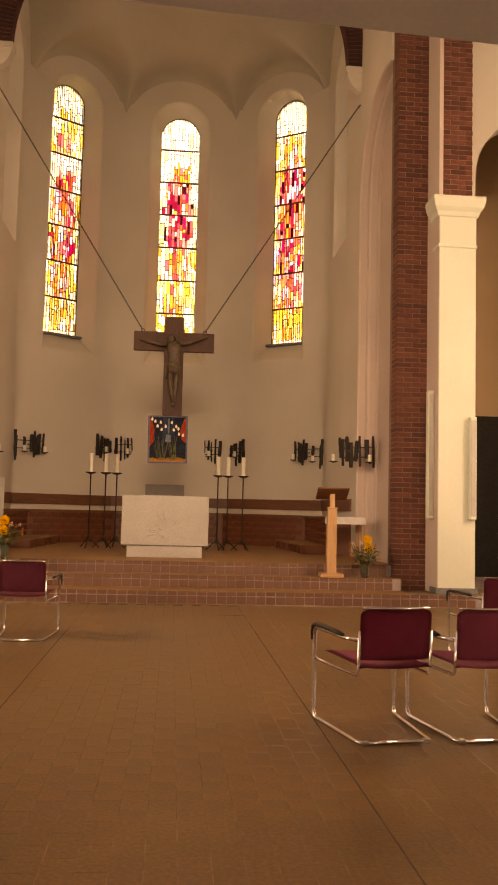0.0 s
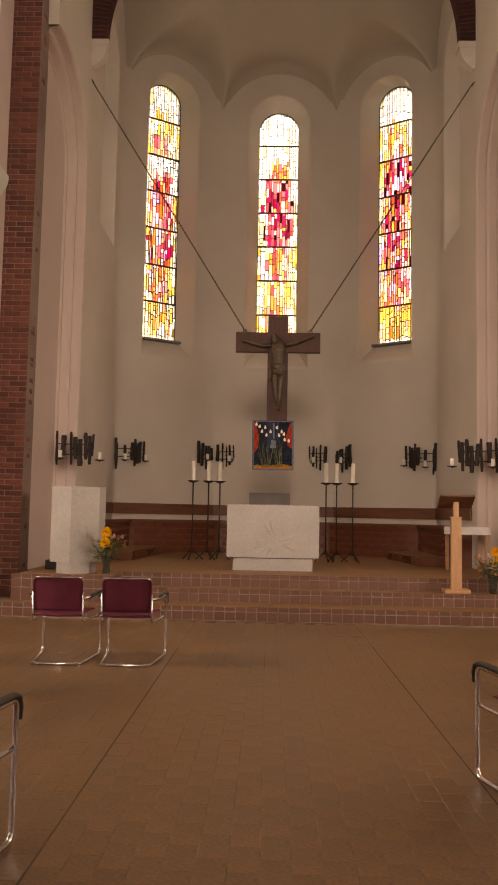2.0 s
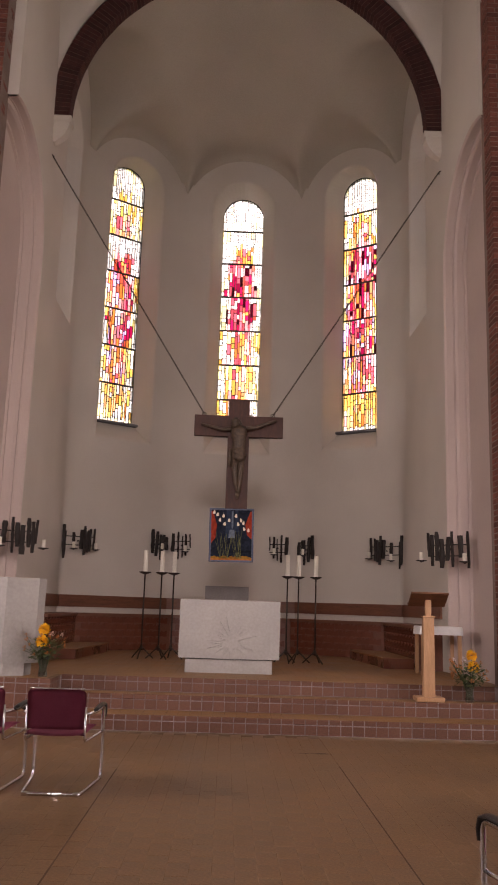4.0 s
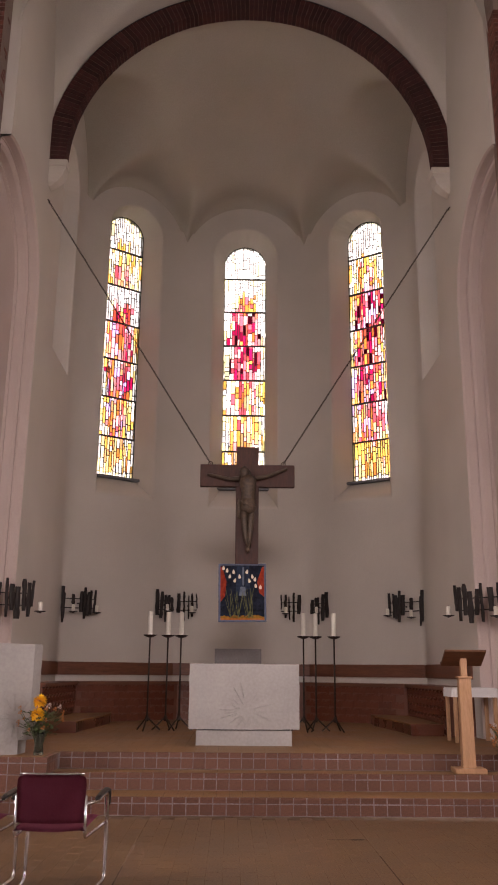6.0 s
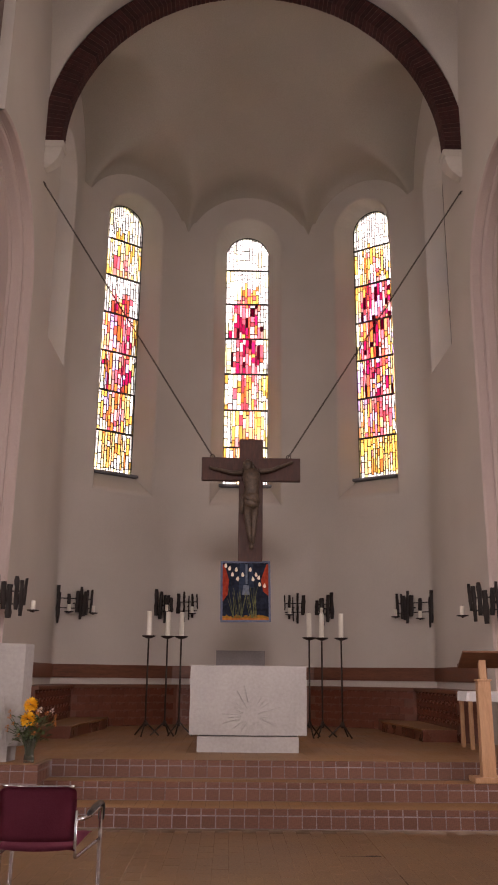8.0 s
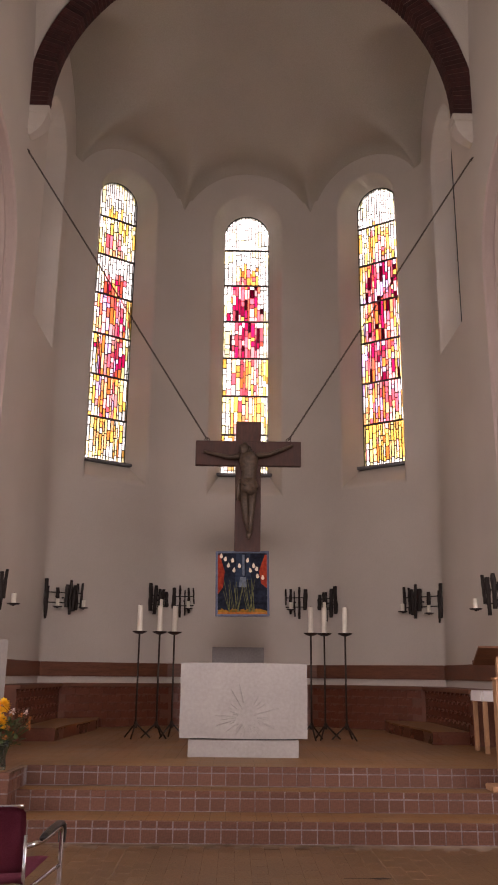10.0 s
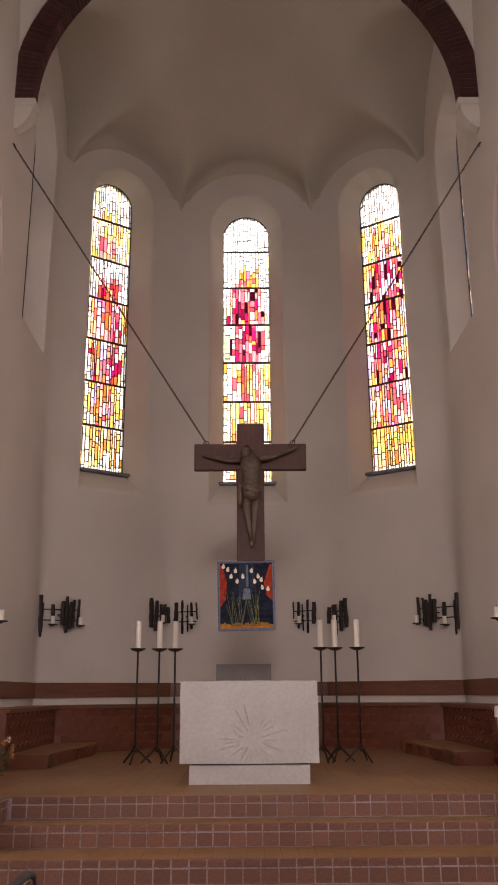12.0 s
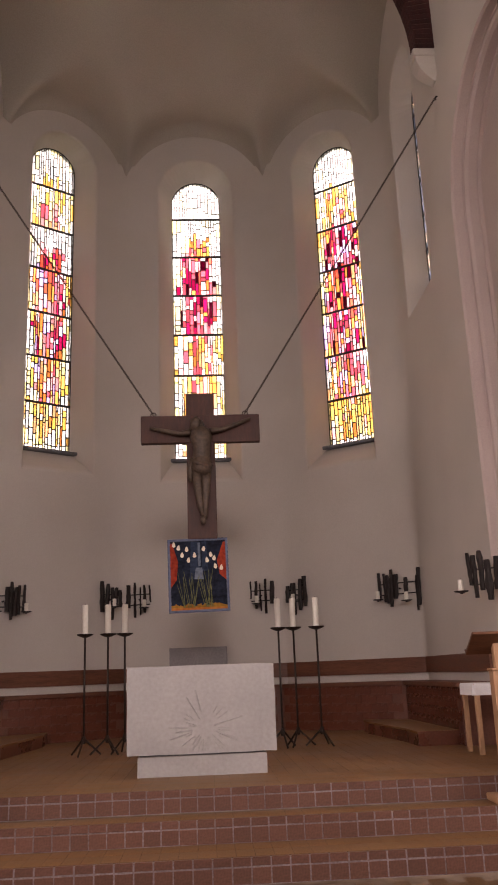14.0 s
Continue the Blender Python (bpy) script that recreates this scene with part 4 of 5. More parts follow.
# ---- bronze wall sconces with candles ----
def sconce(m, bars, plates, seed):
    """Vertical rough bronze bars on two cross rods, with drip plates; x along the wall, -y into the room."""
    rng = random.Random(seed)
    s = thing("wall_sconce", m, "dark bronze wall sconce of rough upright bars with white candles", "wall sconce", "bronze sconces round the apse")
    lo, hi = min(b[0] for b in bars), max(b[0] for b in bars)
    for z in (-0.09, 0.08):
        part("cross_rod", tube(bmesh.new(), [(lo, -0.03, z), (hi, -0.035, z + 0.01)], 0.009, 6), BRONZE, s)
    part("wall_pin", tube(bmesh.new(), [((lo + hi) / 2, 0.0, 0.0), ((lo + hi) / 2, -0.05, 0.0)], 0.014, 6), BRONZE, s)
    for x, w, z0, z1 in bars:
        bm = bmesh.new()
        n = 7
        rings = []
        lean = rng.uniform(-0.012, 0.012)
        depth = rng.uniform(0.02, 0.035)
        y = -0.045 - rng.uniform(0, 0.04)
        for i in range(n):
            f = i / (n - 1)
            k = w * 0.85 * rng.uniform(0.75, 1.15) * (0.85 if i in (0, n - 1) else 1)
            cx = x + lean * (f - 0.5) * 2 + rng.uniform(-0.004, 0.004)
            rings.append([bm.verts.new((cx + px * k, y + py * depth, z0 + (z1 - z0) * f)) for px, py in ((-0.5, -0.6), (0, -1), (0.5, -0.6), (0.5, 0.6), (-0.5, 0.6))])
        for a, b in zip(rings, rings[1:]):
            for k in range(5):
                bm.faces.new((a[k], a[(k + 1) % 5], b[(k + 1) % 5], b[k]))
        bm.faces.new(rings[0][::-1])
        bm.faces.new(rings[-1])
        bmesh.ops.recalc_face_normals(bm, faces=bm.faces)
        part("bar", bm, BRONZE, s)
    for x, z in plates:
        bm = lathe(bmesh.new(), [(0.012, -0.03), (0.02, -0.018), (0.075, -0.008), (0.085, 0.004), (0.07, 0.002), (0.02, 0.0)], 14, (x, -0.15, z))
        plate = part("drip_plate", bm, BRONZE, s)
        part("bracket", tube(bmesh.new(), [(x, -0.15, z - 0.01), (x, -0.04, z - 0.01)], 0.008, 6), BRONZE, plate)
        candle(m @ Matrix.Translation((x, -0.15, z)), 0.031, 0.13, "small candles on the sconces")
    return s


def wall_pose(a, b, u, z):
    m, length = plan_frame(a, b)
    return m @ Matrix.Translation((u, -0.002, z))


corner_bars = [(-0.40, 0.075, -0.28, 0.30), (-0.37, 0.04, -0.36, 0.18), (-0.20, 0.07, -0.06, 0.16), (-0.03, 0.09, -0.16, 0.22), (0.04, 0.06, -0.28, 0.3), (0.11, 0.08, -0.22, 0.22), (0.16, 0.05, -0.2, 0.25), (0.24, 0.05, -0.16, 0.26)]
near_bars = [(-0.16, 0.09, -0.2, 0.30), (-0.07, 0.07, -0.26, 0.26), (0.02, 0.05, -0.33, 0.2), (0.08, 0.06, -0.1, 0.2), (0.17, 0.07, -0.12, 0.16)]
mid_bars = [(-0.17, 0.09, -0.14, 0.24), (-0.06, 0.05, -0.3, 0.28), (0.03, 0.03, -0.26, 0.2), (0.10, 0.06, -0.22, 0.24), (0.19, 0.03, -0.05, 0.24)]
choir_bars = [(-0.36, 0.05, -0.34, 0.36), (-0.24, 0.11, -0.14, 0.28), (-0.10, 0.05, -0.32, 0.36), (-0.02, 0.09, -0.2, 0.26), (0.08, 0.10, -0.34, 0.22), (0.17, 0.08, -0.2, 0.36), (0.25, 0.07, -0.3, 0.30), (0.31, 0.06, -0.12, 0.34)]
choir_bars = [(x * 0.92, w * 0.92, a * 0.8, b * 0.8) for x, w, a, b in choir_bars]
flip = lambda bars: [(-x, w, a, b) for x, w, a, b in bars]
A2, B2, A4, B4 = (-KX, KY), (-MX, MY), (MX, MY), (KX, KY)
sconce(wall_pose(A2, B2, -0.80, 2.62), corner_bars, [(-0.22, -0.16), (0.25, -0.16)], 1)
sconce(wall_pose(A4, B4, 0.80, 2.62), flip(corner_bars), [(0.22, -0.2), (-0.25, -0.16)], 2)
sconce(wall_pose(A2, B2, 0.95, 2.68), near_bars, [(0.02, -0.12)], 3)
sconce(wall_pose(A4, B4, -0.95, 2.66), flip(near_bars), [(-0.02, -0.12)], 4)
sconce(wall_pose(B2, A4, -1.10, 2.68), mid_bars, [(0.1, -0.14)], 5)
sconce(wall_pose(B2, A4, 0.98, 2.68), flip(mid_bars), [(-0.1, -0.14)], 6)
sconce(pose(-3.34, 15.42, 2.38, 0, 0, 32), choir_bars, [(-0.3, -0.16), (0.38, -0.16)], 7)
sconce(pose(3.31, 15.42, 2.38, 0, 0, -32), flip(choir_bars), [(0.3, -0.18), (-0.38, -0.16)], 8)
for sx in (-1, 1):
    bm = tube(bmesh.new(), [(sx * 3.39, 15.44, 2.40), (sx * 3.33, 15.42, 2.40)], 0.016, 6)
    tagged(mesh_object("wall_bracket", bm, BRONZE), "short dark bronze bracket holding a sconce", "bracket", "brackets of the choir sconces")

# ---- lectern ----
lec = thing("lectern", pose(2.46, 13.2, Z2, 0, 0, -3), "pale oak lectern with a dark slanted reading board", "lectern")
part("foot", boxed(-0.175, 0.175, -0.15, 0.15, 0, 0.055, 0.008), OAK, lec)
bm = bmesh.new()
rings = [[bm.verts.new((sx * w, sy * w * 0.9, z)) for sx, sy in ((-1, -1), (1, -1), (1, 1), (-1, 1))] for w, z in ((0.076, 0.055), (0.07, 0.09), (0.066, 1.02), (0.064, 1.03))]
for ra, rb in zip(rings, rings[1:]):
    for k in range(4):
        bm.faces.new((ra[k], ra[(k + 1) % 4], rb[(k + 1) % 4], rb[k]))
bm.faces.new(rings[-1])
part("column", bm, OAK, lec)
part("inner_post", boxed(-0.036, 0.036, -0.036, 0.036, 1.02, 1.29, 0.004), OAK, lec)
part("cap_strip", boxed(-0.078, 0.078, -0.075, 0.075, 1.015, 1.035, 0.004), OAK, lec)
bm = boxed(-0.235, 0.235, -0.17, 0.17, -0.012, 0.012, 0.004)
bmesh.ops.transform(bm, matrix=pose(0, -0.02, 1.24, -28), verts=bm.verts)
board = part("reading_board", bm, BOARD, lec, "dark brown slanted board")
bm = boxed(-0.235, 0.235, 0.15, 0.17, 0.0, 0.035, 0.004)
bmesh.ops.transform(bm, matrix=pose(0, -0.02, 1.24, -28), verts=bm.verts)
part("ledge", bm, BOARD, board)

# ---- side table with a white cloth ----
tab = thing("side_table", pose(3.09, 15.25, Z3), "small pale wooden table beside the choir wall", "side table")
part("tabletop", boxed(-0.30, 0.30, -0.24, 0.24, 0.67, 0.70, 0.004), OAK, tab)
for sx in (-1, 1):
    for sy in (-1, 1):
        part("leg", boxed(sx * 0.27 - 0.025, sx * 0.27 + 0.025, sy * 0.21 - 0.025, sy * 0.21 + 0.025, 0, 0.67, 0.004), OAK, tab)
bm = bmesh.new()
N = 28
loop_of = lambda ex, z, wob: [bm.verts.new((sx, sy, z)) for sx, sy in [
    ((0.305 + ex + wob * math.sin(i * 2.3)) * max(-1, min(1, 1.45 * math.cos(2 * math.pi * i / N))), (0.245 + ex + wob * math.cos(i * 1.9)) * max(-1, min(1, 1.45 * math.sin(2 * math.pi * i / N)))) for i in range(N)]]
l0, l1, l2 = loop_of(0.0, 0.706, 0), loop_of(0.008, 0.69, 0.0), loop_of(0.012, 0.585, 0.012)
for ra, rb in ((l0, l1), (l1, l2)):
    for k in range(N):
        bm.faces.new((ra[k], rb[k], rb[(k + 1) % N], ra[(k + 1) % N]))
bm.faces.new(l0)
cloth = mesh_object("tablecloth", bm, CLOTH, False)
cloth.matrix_world = pose(3.09, 15.25, Z3 + 0.0)
tagged(cloth, "white linen cloth hanging over the small table", "tablecloth")


# ---- flower vases ----
def bouquet(m, seed, scale=1.0):
    rng = random.Random(seed)
    v = thing("flower_vase", m, "green glass vase with yellow and rust autumn flowers", "flower vase", "flower vases on the chancel steps")
    part("vase", lathe(bmesh.new(), [(0.05, 0), (0.055, 0.02), (0.045, 0.1), (0.055, 0.19), (0.075, 0.25), (0.07, 0.248), (0.05, 0.19), (0.04, 0.1), (0.045, 0.03), (0.01, 0.025)], 18), VASE, v, "green glass vase", smooth=True)
    heads = [(0.0, -0.08, 0.56, 0.082, YELLOW), (-0.01, -0.11, 0.42, 0.088, YELLOW), (0.09, -0.05, 0.51, 0.04, PALEPETAL), (0.2, 0.0, 0.5, 0.032, PALEPETAL)]
    heads += [(0.24 * math.cos(a), 0.16 * math.sin(a), rng.uniform(0.26, 0.5), rng.uniform(0.02, 0.034), ORANGE) for a in [rng.uniform(0, 6.28) for _ in range(20)]]
    for hx, hy, hz, r, mat in heads:
        hx, hy, hz, r = hx * scale, hy * scale, hz * scale, r * scale
        bm = bmesh.new()
        petals = 60 if mat is YELLOW else 12
        for k in range(petals):
            t = math.acos(1 - 1.75 * (k + 0.5) / petals)
            a = k * 2.399
            d = Vector((math.sin(t) * math.cos(a), math.sin(t) * math.sin(a), math.cos(t)))
            side = d.cross(Vector((0.3, 0.2, 1))).normalized() * r * 0.30
            up = d.cross(side).normalized() * r * 0.16
            c = Vector((hx, hy, hz))
            bm.faces.new([bm.verts.new(c + p) for p in (d * r * 0.2, d * r * 0.7 + side, d * r * 1.0 + up, d * r * 0.7 - side)])
        bloom = part("blossom", bm, mat, v, "yellow blossom" if mat is YELLOW else "rust blossom" if mat is ORANGE else "pale blossom")
        part("stalk", tube(bmesh.new(), [(hx * 0.1, hy * 0.1, 0.06), (hx * 0.35, hy * 0.35, 0.25), (hx, hy, hz - 0.2 * r)], 0.003, 5), LEAF, bloom)
    bm = bmesh.new()
    for k in range(230):
        a, rad, z = rng.uniform(0, 6.28), rng.uniform(0.02, 0.17) * scale, rng.uniform(0.2, 0.44) * scale
        c = Vector((rad * math.cos(a), rad * math.sin(a), z))
        d = Vector((math.cos(a + rng.uniform(-1, 1)), math.sin(a + rng.uniform(-1, 1)), rng.uniform(-0.7, 0.8))).normalized() * rng.uniform(0.04, 0.075)
        side = d.cross(Vector((0, 0, 1))).normalized() * d.length * 0.3
        bm.faces.new([bm.verts.new(c + p) for p in (Vector(), d * 0.5 + side, d, d * 0.5 - side + Vector((0, 0, 0.006)))])
    tagged(part("leaves", bm, LEAF, v, "dull green leaves"), kind="stuff")
    return v


bouquet(pose(-2.28, 12.95, Z3), 21)
bouquet(pose(2.97, 13.2, Z2, 0, 0, 140), 22)
bm = boxed(-0.11, 0.11, -0.06, 0.06, 0, 0.13, 0.008)
dbox = mesh_object("floor_box", bm, DARK)
dbox.matrix_world = pose(-3.2, 13.75, Z3)
tagged(dbox, "small black box standing against the choir wall", "box")


# ---- cantilever chairs ----
def cantilever_chair(m):
    c = thing("cantilever_chair", m, "chrome tubular chair with burgundy seat and black armrests", "chair", "chairs facing the altar")
    # x across, y forwards, floor at z 0
    for sx in (-1, 1):
        pts = [(0.0, -0.325, 0.014), (sx * 0.215, -0.325, 0.014), (sx * 0.275, 0.325, 0.014), (sx * 0.275, 0.325, 0.582), (sx * 0.275, -0.16, 0.586), (sx * 0.226, -0.29, 0.586)]
        side_part = part("side_tube", tube(bmesh.new(), rounded(pts, 0.055), 0.0125, 10), CHROME, c, "chrome tube", smooth=True)
        pts = [(sx * 0.222, -0.312, 0.64), (sx * 0.222, -0.298, 0.385), (sx * 0.25, 0.2, 0.375), (sx * 0.273, 0.318, 0.385)]
        part("seat_tube", tube(bmesh.new(), rounded(pts, 0.045), 0.010, 8), CHROME, c, "chrome tube", smooth=True)
        bm = bmesh.new()
        rings = []
        for y, z, w, h in ((0.340, 0.495, 0.020, 0.008), (0.346, 0.545, 0.023, 0.011), (0.325, 0.590, 0.024, 0.014), (0.27, 0.607, 0.025, 0.012), (0.1, 0.609, 0.025, 0.012), (-0.1, 0.607, 0.022, 0.011), (-0.17, 0.602, 0.017, 0.008)):
            lean = 1.0 if z < 0.56 else 0.5 if z < 0.6 else 0.0
            rings.append([bm.verts.new((sx * 0.275 + w * math.cos(t), y + lean * h * math.sin(t), z + (1 - lean) * h * math.sin(t))) for t in [2 * math.pi * k / 10 for k in range(10)]])
        for ra, rb in zip(rings, rings[1:]):
            for k in range(10):
                bm.faces.new((ra[k], ra[(k + 1) % 10], rb[(k + 1) % 10], rb[k]))
        bm.faces.new(rings[0][::-1])
        bm.faces.new(rings[-1])
        bmesh.ops.recalc_face_normals(bm, faces=bm.faces)
        part("armrest", bm, ARM_BLACK, side_part, "black armrest", smooth=True)
        part("foot_cap", boxed(sx * 0.19 - 0.022, sx * 0.19 + 0.022, -0.342, -0.308, 0.0, 0.03, 0.004), CHROME, side_part)
    n = 10
    bm, rows = bmesh.new(), []
    for j in range(n + 1):
        f = j / n
        y, z = -0.325 + 0.635 * f, 0.456 - 0.006 * f + (0.0 if 0 < j < n else -0.016)
        rows.append([bm.verts.new((0.228 * (2 * i / n - 1), y, z - 0.016 * (1 - (2 * i / n - 1) ** 2) - (0.010 if i in (0, n) else 0.0))) for i in range(n + 1)])
    for j in range(n):
        for i in range(n):
            bm.faces.new((rows[j][i], rows[j][i + 1], rows[j + 1][i + 1], rows[j + 1][i]))
    bmesh.ops.solidify(bm, geom=bm.faces[:], thickness=0.07)
    part("seat", bm, FABRIC, c, "burgundy seat", smooth=True)
    bm, rows = bmesh.new(), []
    for j in range(n + 1):
        f = j / n
        y, z = -0.297 - 0.03 * f, 0.474 + 0.293 * f
        edge = 0.222 - 0.014 * (abs(2 * f - 1) ** 10)
        rows.append([bm.verts.new((edge * (2 * i / n - 1), y - 0.032 * (1 - (2 * i / n - 1) ** 2), z - (0.012 if j == n and i in (0, n) else 0))) for i in range(n + 1)])
    for j in range(n):
        for i in range(n):
            bm.faces.new((rows[j][i], rows[j][i + 1], rows[j + 1][i + 1], rows[j + 1][i]))
    bmesh.ops.solidify(bm, geom=bm.faces[:], thickness=-0.028)
    back_part = part("backrest", bm, FABRIC, c, "burgundy backrest", smooth=True)
    pts = [(0.206 * (2 * i / 10 - 1), -0.327 - 0.032 * (1 - (2 * i / 10 - 1) ** 2) + 0.012, 0.769) for i in range(11)]
    part("top_tube", tube(bmesh.new(), pts, 0.008, 8), CHROME, back_part, "chrome tube", smooth=True)
    return c


CHAIRS = [(-1.352, 9.39, 0), (-1.975, 9.40, 1), (1.325, 5.84, 9), (1.93, 5.87, 5), (-1.435, 4.78, -4), (3.02, 8.3, 4)]
first = None
for x, y, turn in CHAIRS:
    if first is None:
        first = cantilever_chair(pose(x, y, 0, 0, 0, turn))
    else:
        copy_thing(first, pose(x, y, 0, 0, 0, turn))

# ---- tiles of the steps ----
def tile_mesh(name, w, d, h, bev, material):
    bm = boxed(-w / 2, w / 2, 0, d, 0, h)
    bmesh.ops.bevel(bm, geom=[e for e in bm.edges if all(v.co.y < 1e-6 for v in e.verts) or all(v.co.z > h - 1e-6 for v in e.verts)], offset=bev, segments=1, affect="EDGES")
    me = bpy.data.meshes.new(name)
    bm.to_mesh(me)
    bm.free()
    me.materials.append(material)
    return me


PITCH = 0.137
nose = tile_mesh("nosing_tile", PITCH - 0.008, 0.045, 0.056, 0.006, STEP_TILE)
riser = tile_mesh("riser_tile", PITCH - 0.008, 0.03, 0.106, 0.003, STEP_TILE)
trng = random.Random(77)


def lay(name, me, parent, x, y, z):
    ob = new(name, me)
    ob.matrix_world = pose(x, y + trng.uniform(-0.0015, 0.0015), z + trng.uniform(-0.001, 0.001), trng.uniform(-0.4, 0.4), 0, trng.uniform(-0.4, 0.4))
    ob.parent = parent
    return ob


for parent, x0, x1, y, z in ((step_1, -3.8, 4.55, Y1, Z1), (step_2, EXT_X, 3.48, Y2, Z2), (step_3, EXT_X + 0.0, 3.40, Y3, Z3), (step_3, -3.5, EXT_X, EXT_Y, Z3)):
    n = int((x1 - x0) / PITCH)
    for i in range(n):
        x = x0 + (i + 0.5) * PITCH
        lay("nosing_tile", nose, parent, x, y, z - 0.056)
        lay("riser_tile", riser, parent, x, y + 0.002, z - 0.171)
for i in range(10):
    lay("riser_tile", riser, step_3, -3.5 + (i + 0.5) * PITCH, EXT_Y + 0.002, Z1 + 0.001).scale = (1, 1, 1.6)
end = mesh_object("end_tile", boxed(3.471, 3.482, Y2 + 0.002, 13.2, Z1, Z2 - 0.001, 0.002), STEP_TILE)
end.parent = step_2
for i in range(int((Y3 - EXT_Y) / PITCH)):
    for nm, me, z, tall in (("nosing_tile", nose, Z3 - 0.056, 1), ("riser_tile", riser, Z3 - 0.171, 1), ("riser_tile", riser, Z1 + 0.001, 1.6)):
        ob = new(nm, me)
        ob.matrix_world = pose(EXT_X, EXT_Y + (i + 0.5) * PITCH, z, 0, 0, 90) @ Matrix.Diagonal((1, 1, tall, 1))
        ob.parent = step_3


# ---- tiles of the bench front ----
FT, FC = 0.25, 0.1275
front_tile = tile_mesh("front_tile", FT - 0.007, 0.014, FC - 0.007, 0.002, FRONT_TILE)
for seg, a, b in bench_fronts:
    a, b = Vector((*a, 0)), Vector((*b, 0))
    along = (b - a).normalized()
    turn = math.degrees(math.atan2(along.y, along.x))
    for row in range(5):
        d = FT / 2 + (0.11 if row % 2 else 0.02)
        while d < (b - a).length - FT / 2:
            p = a + along * d
            ob = new("front_tile", front_tile)
            ob.matrix_world = pose(p.x, p.y, Z3 + 0.008 + row * FC, 0, 0, turn) @ Matrix.Translation((0, -0.004 + trng.uniform(-0.001, 0.001), 0))
            ob.parent = seg
            d += FT


# ---- the paved floor: clay tiles laid lengthwise ----
TW, TL = 0.125, 0.25
floor_ob = bpy.data.objects["floor"]
bm = boxed(-TW / 2 + 0.0022, TW / 2 - 0.0022, -TL / 2 + 0.0014, TL / 2 - 0.0014, -0.03, 0.0)
bmesh.ops.bevel(bm, geom=[e for e in bm.edges if all(v.co.z > -1e-6 for v in e.verts)], offset=0.0005, segments=1, affect="EDGES")
ftile = bpy.data.meshes.new("floor_tile")
bm.to_mesh(ftile)
bm.free()
ftile.materials.append(TILE)
base_v = [tuple(v.co) for v in ftile.vertices]
base_f = [tuple(p.vertices) for p in ftile.polygons]
bm = boxed(-PITCH / 2 + 0.002, PITCH / 2 - 0.002, -TL / 2 + 0.002, TL / 2 - 0.002, -0.03, 0.0)
tread = bpy.data.meshes.new("tread_tile")
bm.to_mesh(tread)
bm.free()
tread.materials.append(TREAD_TILE)
nave_lot, tread_lot = ([], []), ([], [])


def many(lot, x, y, z, sx=1.0):
    verts, faces = lot
    o = len(verts)
    dz = trng.uniform(-0.0002, 0.0002)
    verts.extend((x + vx * sx, y + vy, z + vz + dz + vx * trng.uniform(-0.004, 0.004)) for vx, vy, vz in base_v)
    faces.extend(tuple(o + k for k in f) for f in base_f)


for i in range(-32, 33):
    x = i * TW + (0.008 if i >= 8 else 0) - (0.008 if i <= -9 else 0) + TW / 2
    shift = (i % 2) * TL / 2
    for j in range(13, 52):
        y = j * TL + shift
        if y > Y1 - 0.12:
            continue
        if -8 <= i < 8 and 4.5 <= y < 9.2:
            ob = new("floor_tile", ftile)
            ob.matrix_world = pose(x, y, trng.uniform(-0.0002, 0.0002), trng.uniform(-0.06, 0.06), trng.uniform(-0.1, 0.1), 0)
            ob.parent = floor_ob
        else:
            many(nave_lot, x, y, 0.0)
for x in [i * PITCH for i in range(-25, 26)]:
    for owner, y0, y1, z in ((step_1, Y1 + 0.047, Y2, Z1), (step_2, Y2 + 0.047, Y3, Z2), (step_3, Y3 + 0.047, 20.3, Z3)):
        y = y0 + 0.127
        while y < y1 - 0.05:
            ax = abs(x)
            if y < 20.2 - max(0, ax - 1.3) * 0.7:
                if y < 14.2:
                    ob = new("tread_tile", tread)
                    ob.matrix_world = pose(x, y, z + trng.uniform(-0.0003, 0.0003))
                    ob.parent = owner
                else:
                    many(tread_lot, x, y, z, 1.08)
            y += TL
for i in range(9):
    for j in range(3):
        many(tread_lot, -3.36 + i * PITCH, EXT_Y + 0.174 + j * TL, Z3, 1.1)
for jx, y0, y1 in ((-1.004, 3.3, 10.2), (1.004, 3.3, 10.6)):
    bm = boxed(jx - 0.005, jx + 0.005, y0, y1, -0.01, -0.0003)
    structure("floor_expansion_joint", bm, JOINT_DARK, "dark expansion joint in the clay floor").parent = floor_ob
bm = bmesh.new()
bm.faces.new([bm.verts.new((x, y, 0.0025)) for x, y in ((0.65, 11.245), (0.85, 11.24), (0.9, 11.225), (0.96, 11.235), (1.0, 11.26), (0.95, 11.28), (0.88, 11.275), (0.84, 11.258), (0.65, 11.256))])
structure("floor_stain", bm, DARK, "dark scuff mark on the clay floor").parent = floor_ob
for (verts, faces), material, owner in ((nave_lot, TILE, floor_ob), (tread_lot, TREAD_TILE, floor_ob)):
    me = bpy.data.meshes.new("paving")
    me.from_pydata(verts, [], faces)
    me.materials.append(material)
    rest = new("paving", me)
    rest.parent = owner
    tagged(rest, "clay paving tiles", kind="stuff")


# ---- brick piers, upper brick strips and the brick arch of the apse ----
def brick_mesh(w, d, h):
    bm = boxed(-w / 2, w / 2, 0, d, 0, h, 0.004)
    me = bpy.data.meshes.new("brick")
    bm.to_mesh(me)
    bm.free()
    me.materials.append(BRICK)
    return me


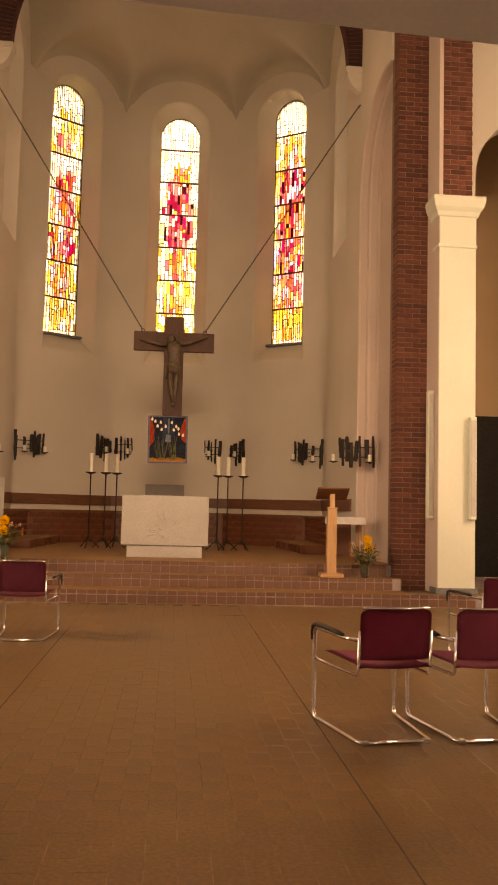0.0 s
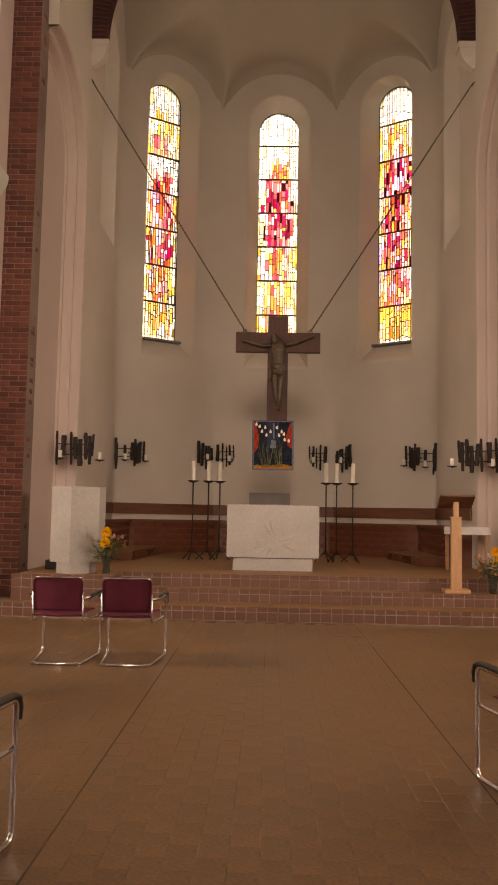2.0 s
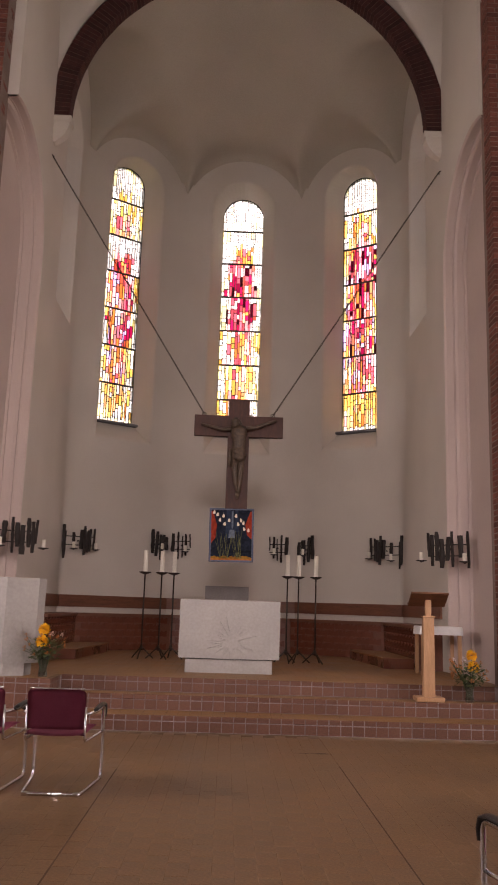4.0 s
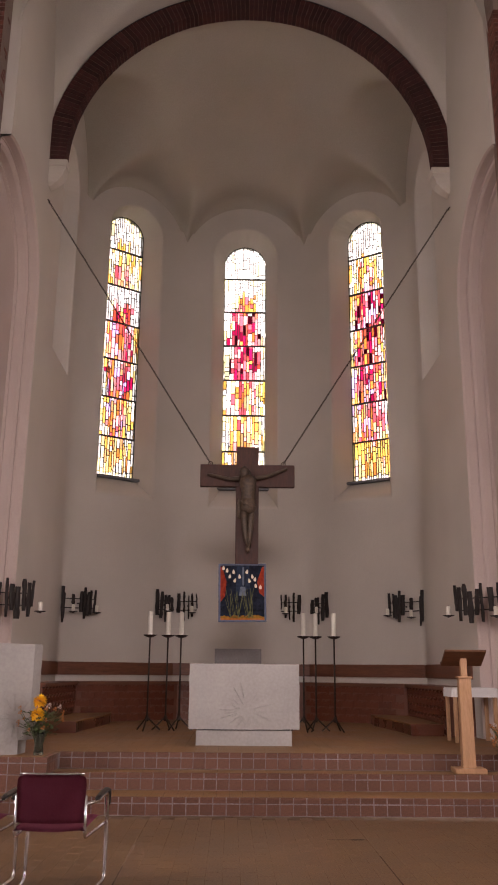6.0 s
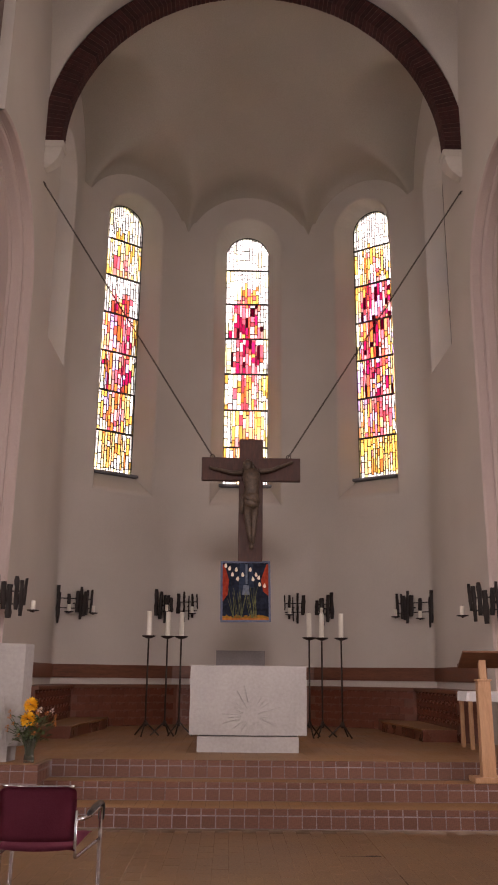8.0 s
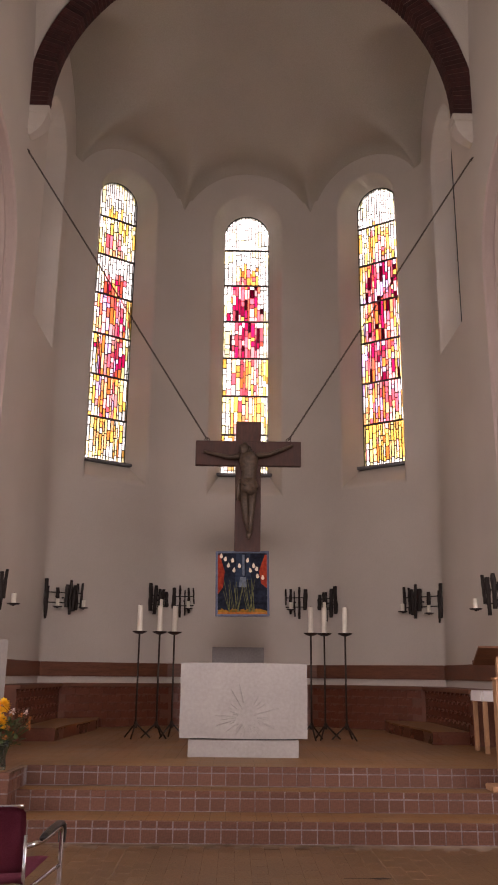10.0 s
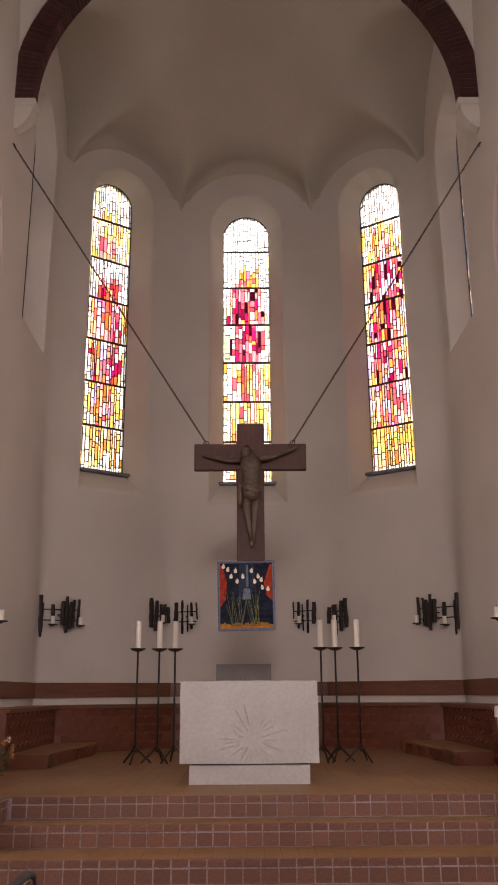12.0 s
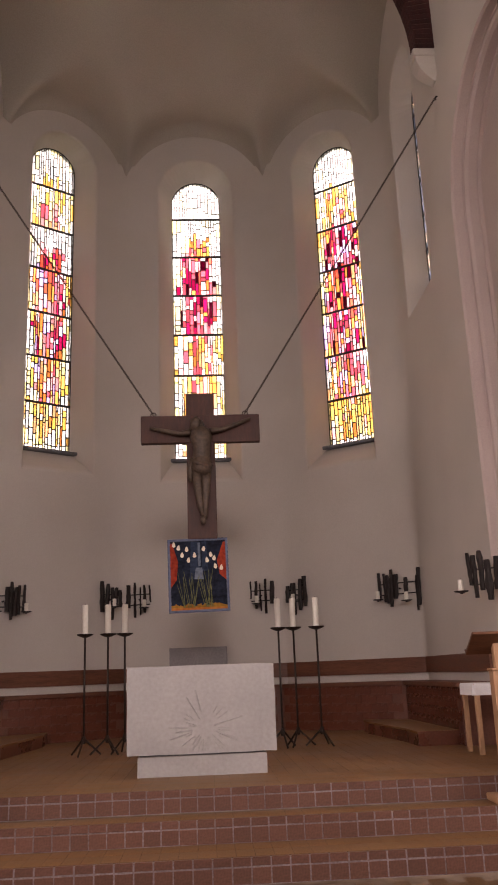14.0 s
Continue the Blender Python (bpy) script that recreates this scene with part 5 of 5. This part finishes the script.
COURSE = 0.077
bricks = {w: brick_mesh(w - 0.01, 0.30, COURSE - 0.010) for w in (0.12, 0.25, 0.155, 0.285)}
brng = random.Random(31)
for sx, tag in ((-1, "west"), (1, "east")):
    lo, hi = (3.54, 4.065) if sx < 0 else (3.42, 3.945)
    x0, x1 = min(sx * lo, sx * hi), max(sx * lo, sx * hi)
    core = structure("brick_pier_" + tag, boxed(x0 + 0.008, x1 - 0.004, 13.208, 13.62, -0.1, 13.9), PIER_MORTAR, "tall dark red brick pier of the chancel arch")
    z, k = Z1, 0
    while z < 10.6:
        if k % 2 == 0:
            row = [(0.25, 0.125), (0.285, 0.3925)]
        else:
            row = [(0.12, 0.06), (0.25, 0.245), (0.155, 0.4475)]
        for w, c in row:
            ob = new("brick", bricks[w])
            ob.matrix_world = pose(sx * (lo + c), 13.2 + brng.uniform(-0.003, 0.003), z, 0, brng.uniform(-0.3, 0.3), brng.uniform(-0.5, 0.5))
            ob.parent = core
        z += COURSE
        k += 1
    lo2, hi2 = (4.03, 4.49) if sx < 0 else (3.965, 4.425)
    strip = structure("brick_strip_" + tag, boxed(min(sx * lo2, sx * hi2) + 0.005, max(sx * lo2, sx * hi2) - 0.005, 12.688, 12.92, 6.04, 13.9), PIER_MORTAR, "dark red brick strip above the white capital")
    z, k = 6.05, 0
    while z < 10.0:
        row = [(0.25, 0.125), (0.12, 0.31)] if k % 2 == 0 else [(0.12, 0.06), (0.25, 0.245)]
        row.append((0.12, 0.405)) if k % 2 else row.append((0.12, 0.43 - 0.03))
        for w, c in row:
            ob = new("brick", bricks[w])
            ob.matrix_world = pose(sx * (lo2 + c), 12.68 + brng.uniform(-0.003, 0.003), z, 0, brng.uniform(-0.3, 0.3), brng.uniform(-0.5, 0.5))
            ob.scale = (1, 0.7, 1)
            ob.parent = strip
        z += COURSE
        k += 1

# the arch: radial bricks in two blocks of depth
bm = bmesh.new()
NS = 60
loops = []
for r, y in ((ARCH_IN + 0.008, 15.728), (ARCH_OUT, 15.728), (ARCH_OUT, 15.975), (ARCH_IN + 0.008, 15.975)):
    loops.append([bm.verts.new((r * math.cos(math.pi * i / NS), y, ARCH_Z + r * math.sin(math.pi * i / NS))) for i in range(NS + 1)])
for a in range(4):
    la, lb = loops[a], loops[(a + 1) % 4]
    for i in range(NS):
        bm.faces.new((la[i], lb[i], lb[i + 1], la[i + 1]))
bmesh.ops.recalc_face_normals(bm, faces=bm.faces)
arch = structure("brick_arch", bm, MORTAR, "dark red brick arch before the apse vault")
nv = int(math.pi * ARCH_IN / 0.077)
wedge = bmesh.new()
da = math.pi / nv
h0, h1 = ARCH_IN * da / 2 - 0.005, ARCH_OUT * da / 2 - 0.005
vs = [wedge.verts.new((r, y, s * h)) for r, h in ((ARCH_IN, h0), (ARCH_OUT + 0.004, h1)) for y in (15.72, 15.985) for s in (-1, 1)]
for f in ((0, 1, 3, 2), (4, 6, 7, 5), (0, 4, 5, 1), (2, 3, 7, 6), (0, 2, 6, 4), (1, 5, 7, 3)):
    wedge.faces.new([vs[k] for k in f])
bmesh.ops.recalc_face_normals(wedge, faces=wedge.faces)
bmesh.ops.bevel(wedge, geom=wedge.edges[:], offset=0.003, segments=1, affect="EDGES")
wme = bpy.data.meshes.new("arch_brick")
wedge.to_mesh(wme)
wedge.free()
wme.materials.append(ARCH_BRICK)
for i in range(nv):
    ob = new("arch_brick", wme)
    a = math.degrees((i + 0.5) * da)
    ob.matrix_world = pose(0, brng.uniform(-0.004, 0.004), ARCH_Z, 0, -a, 0)
    ob.parent = arch
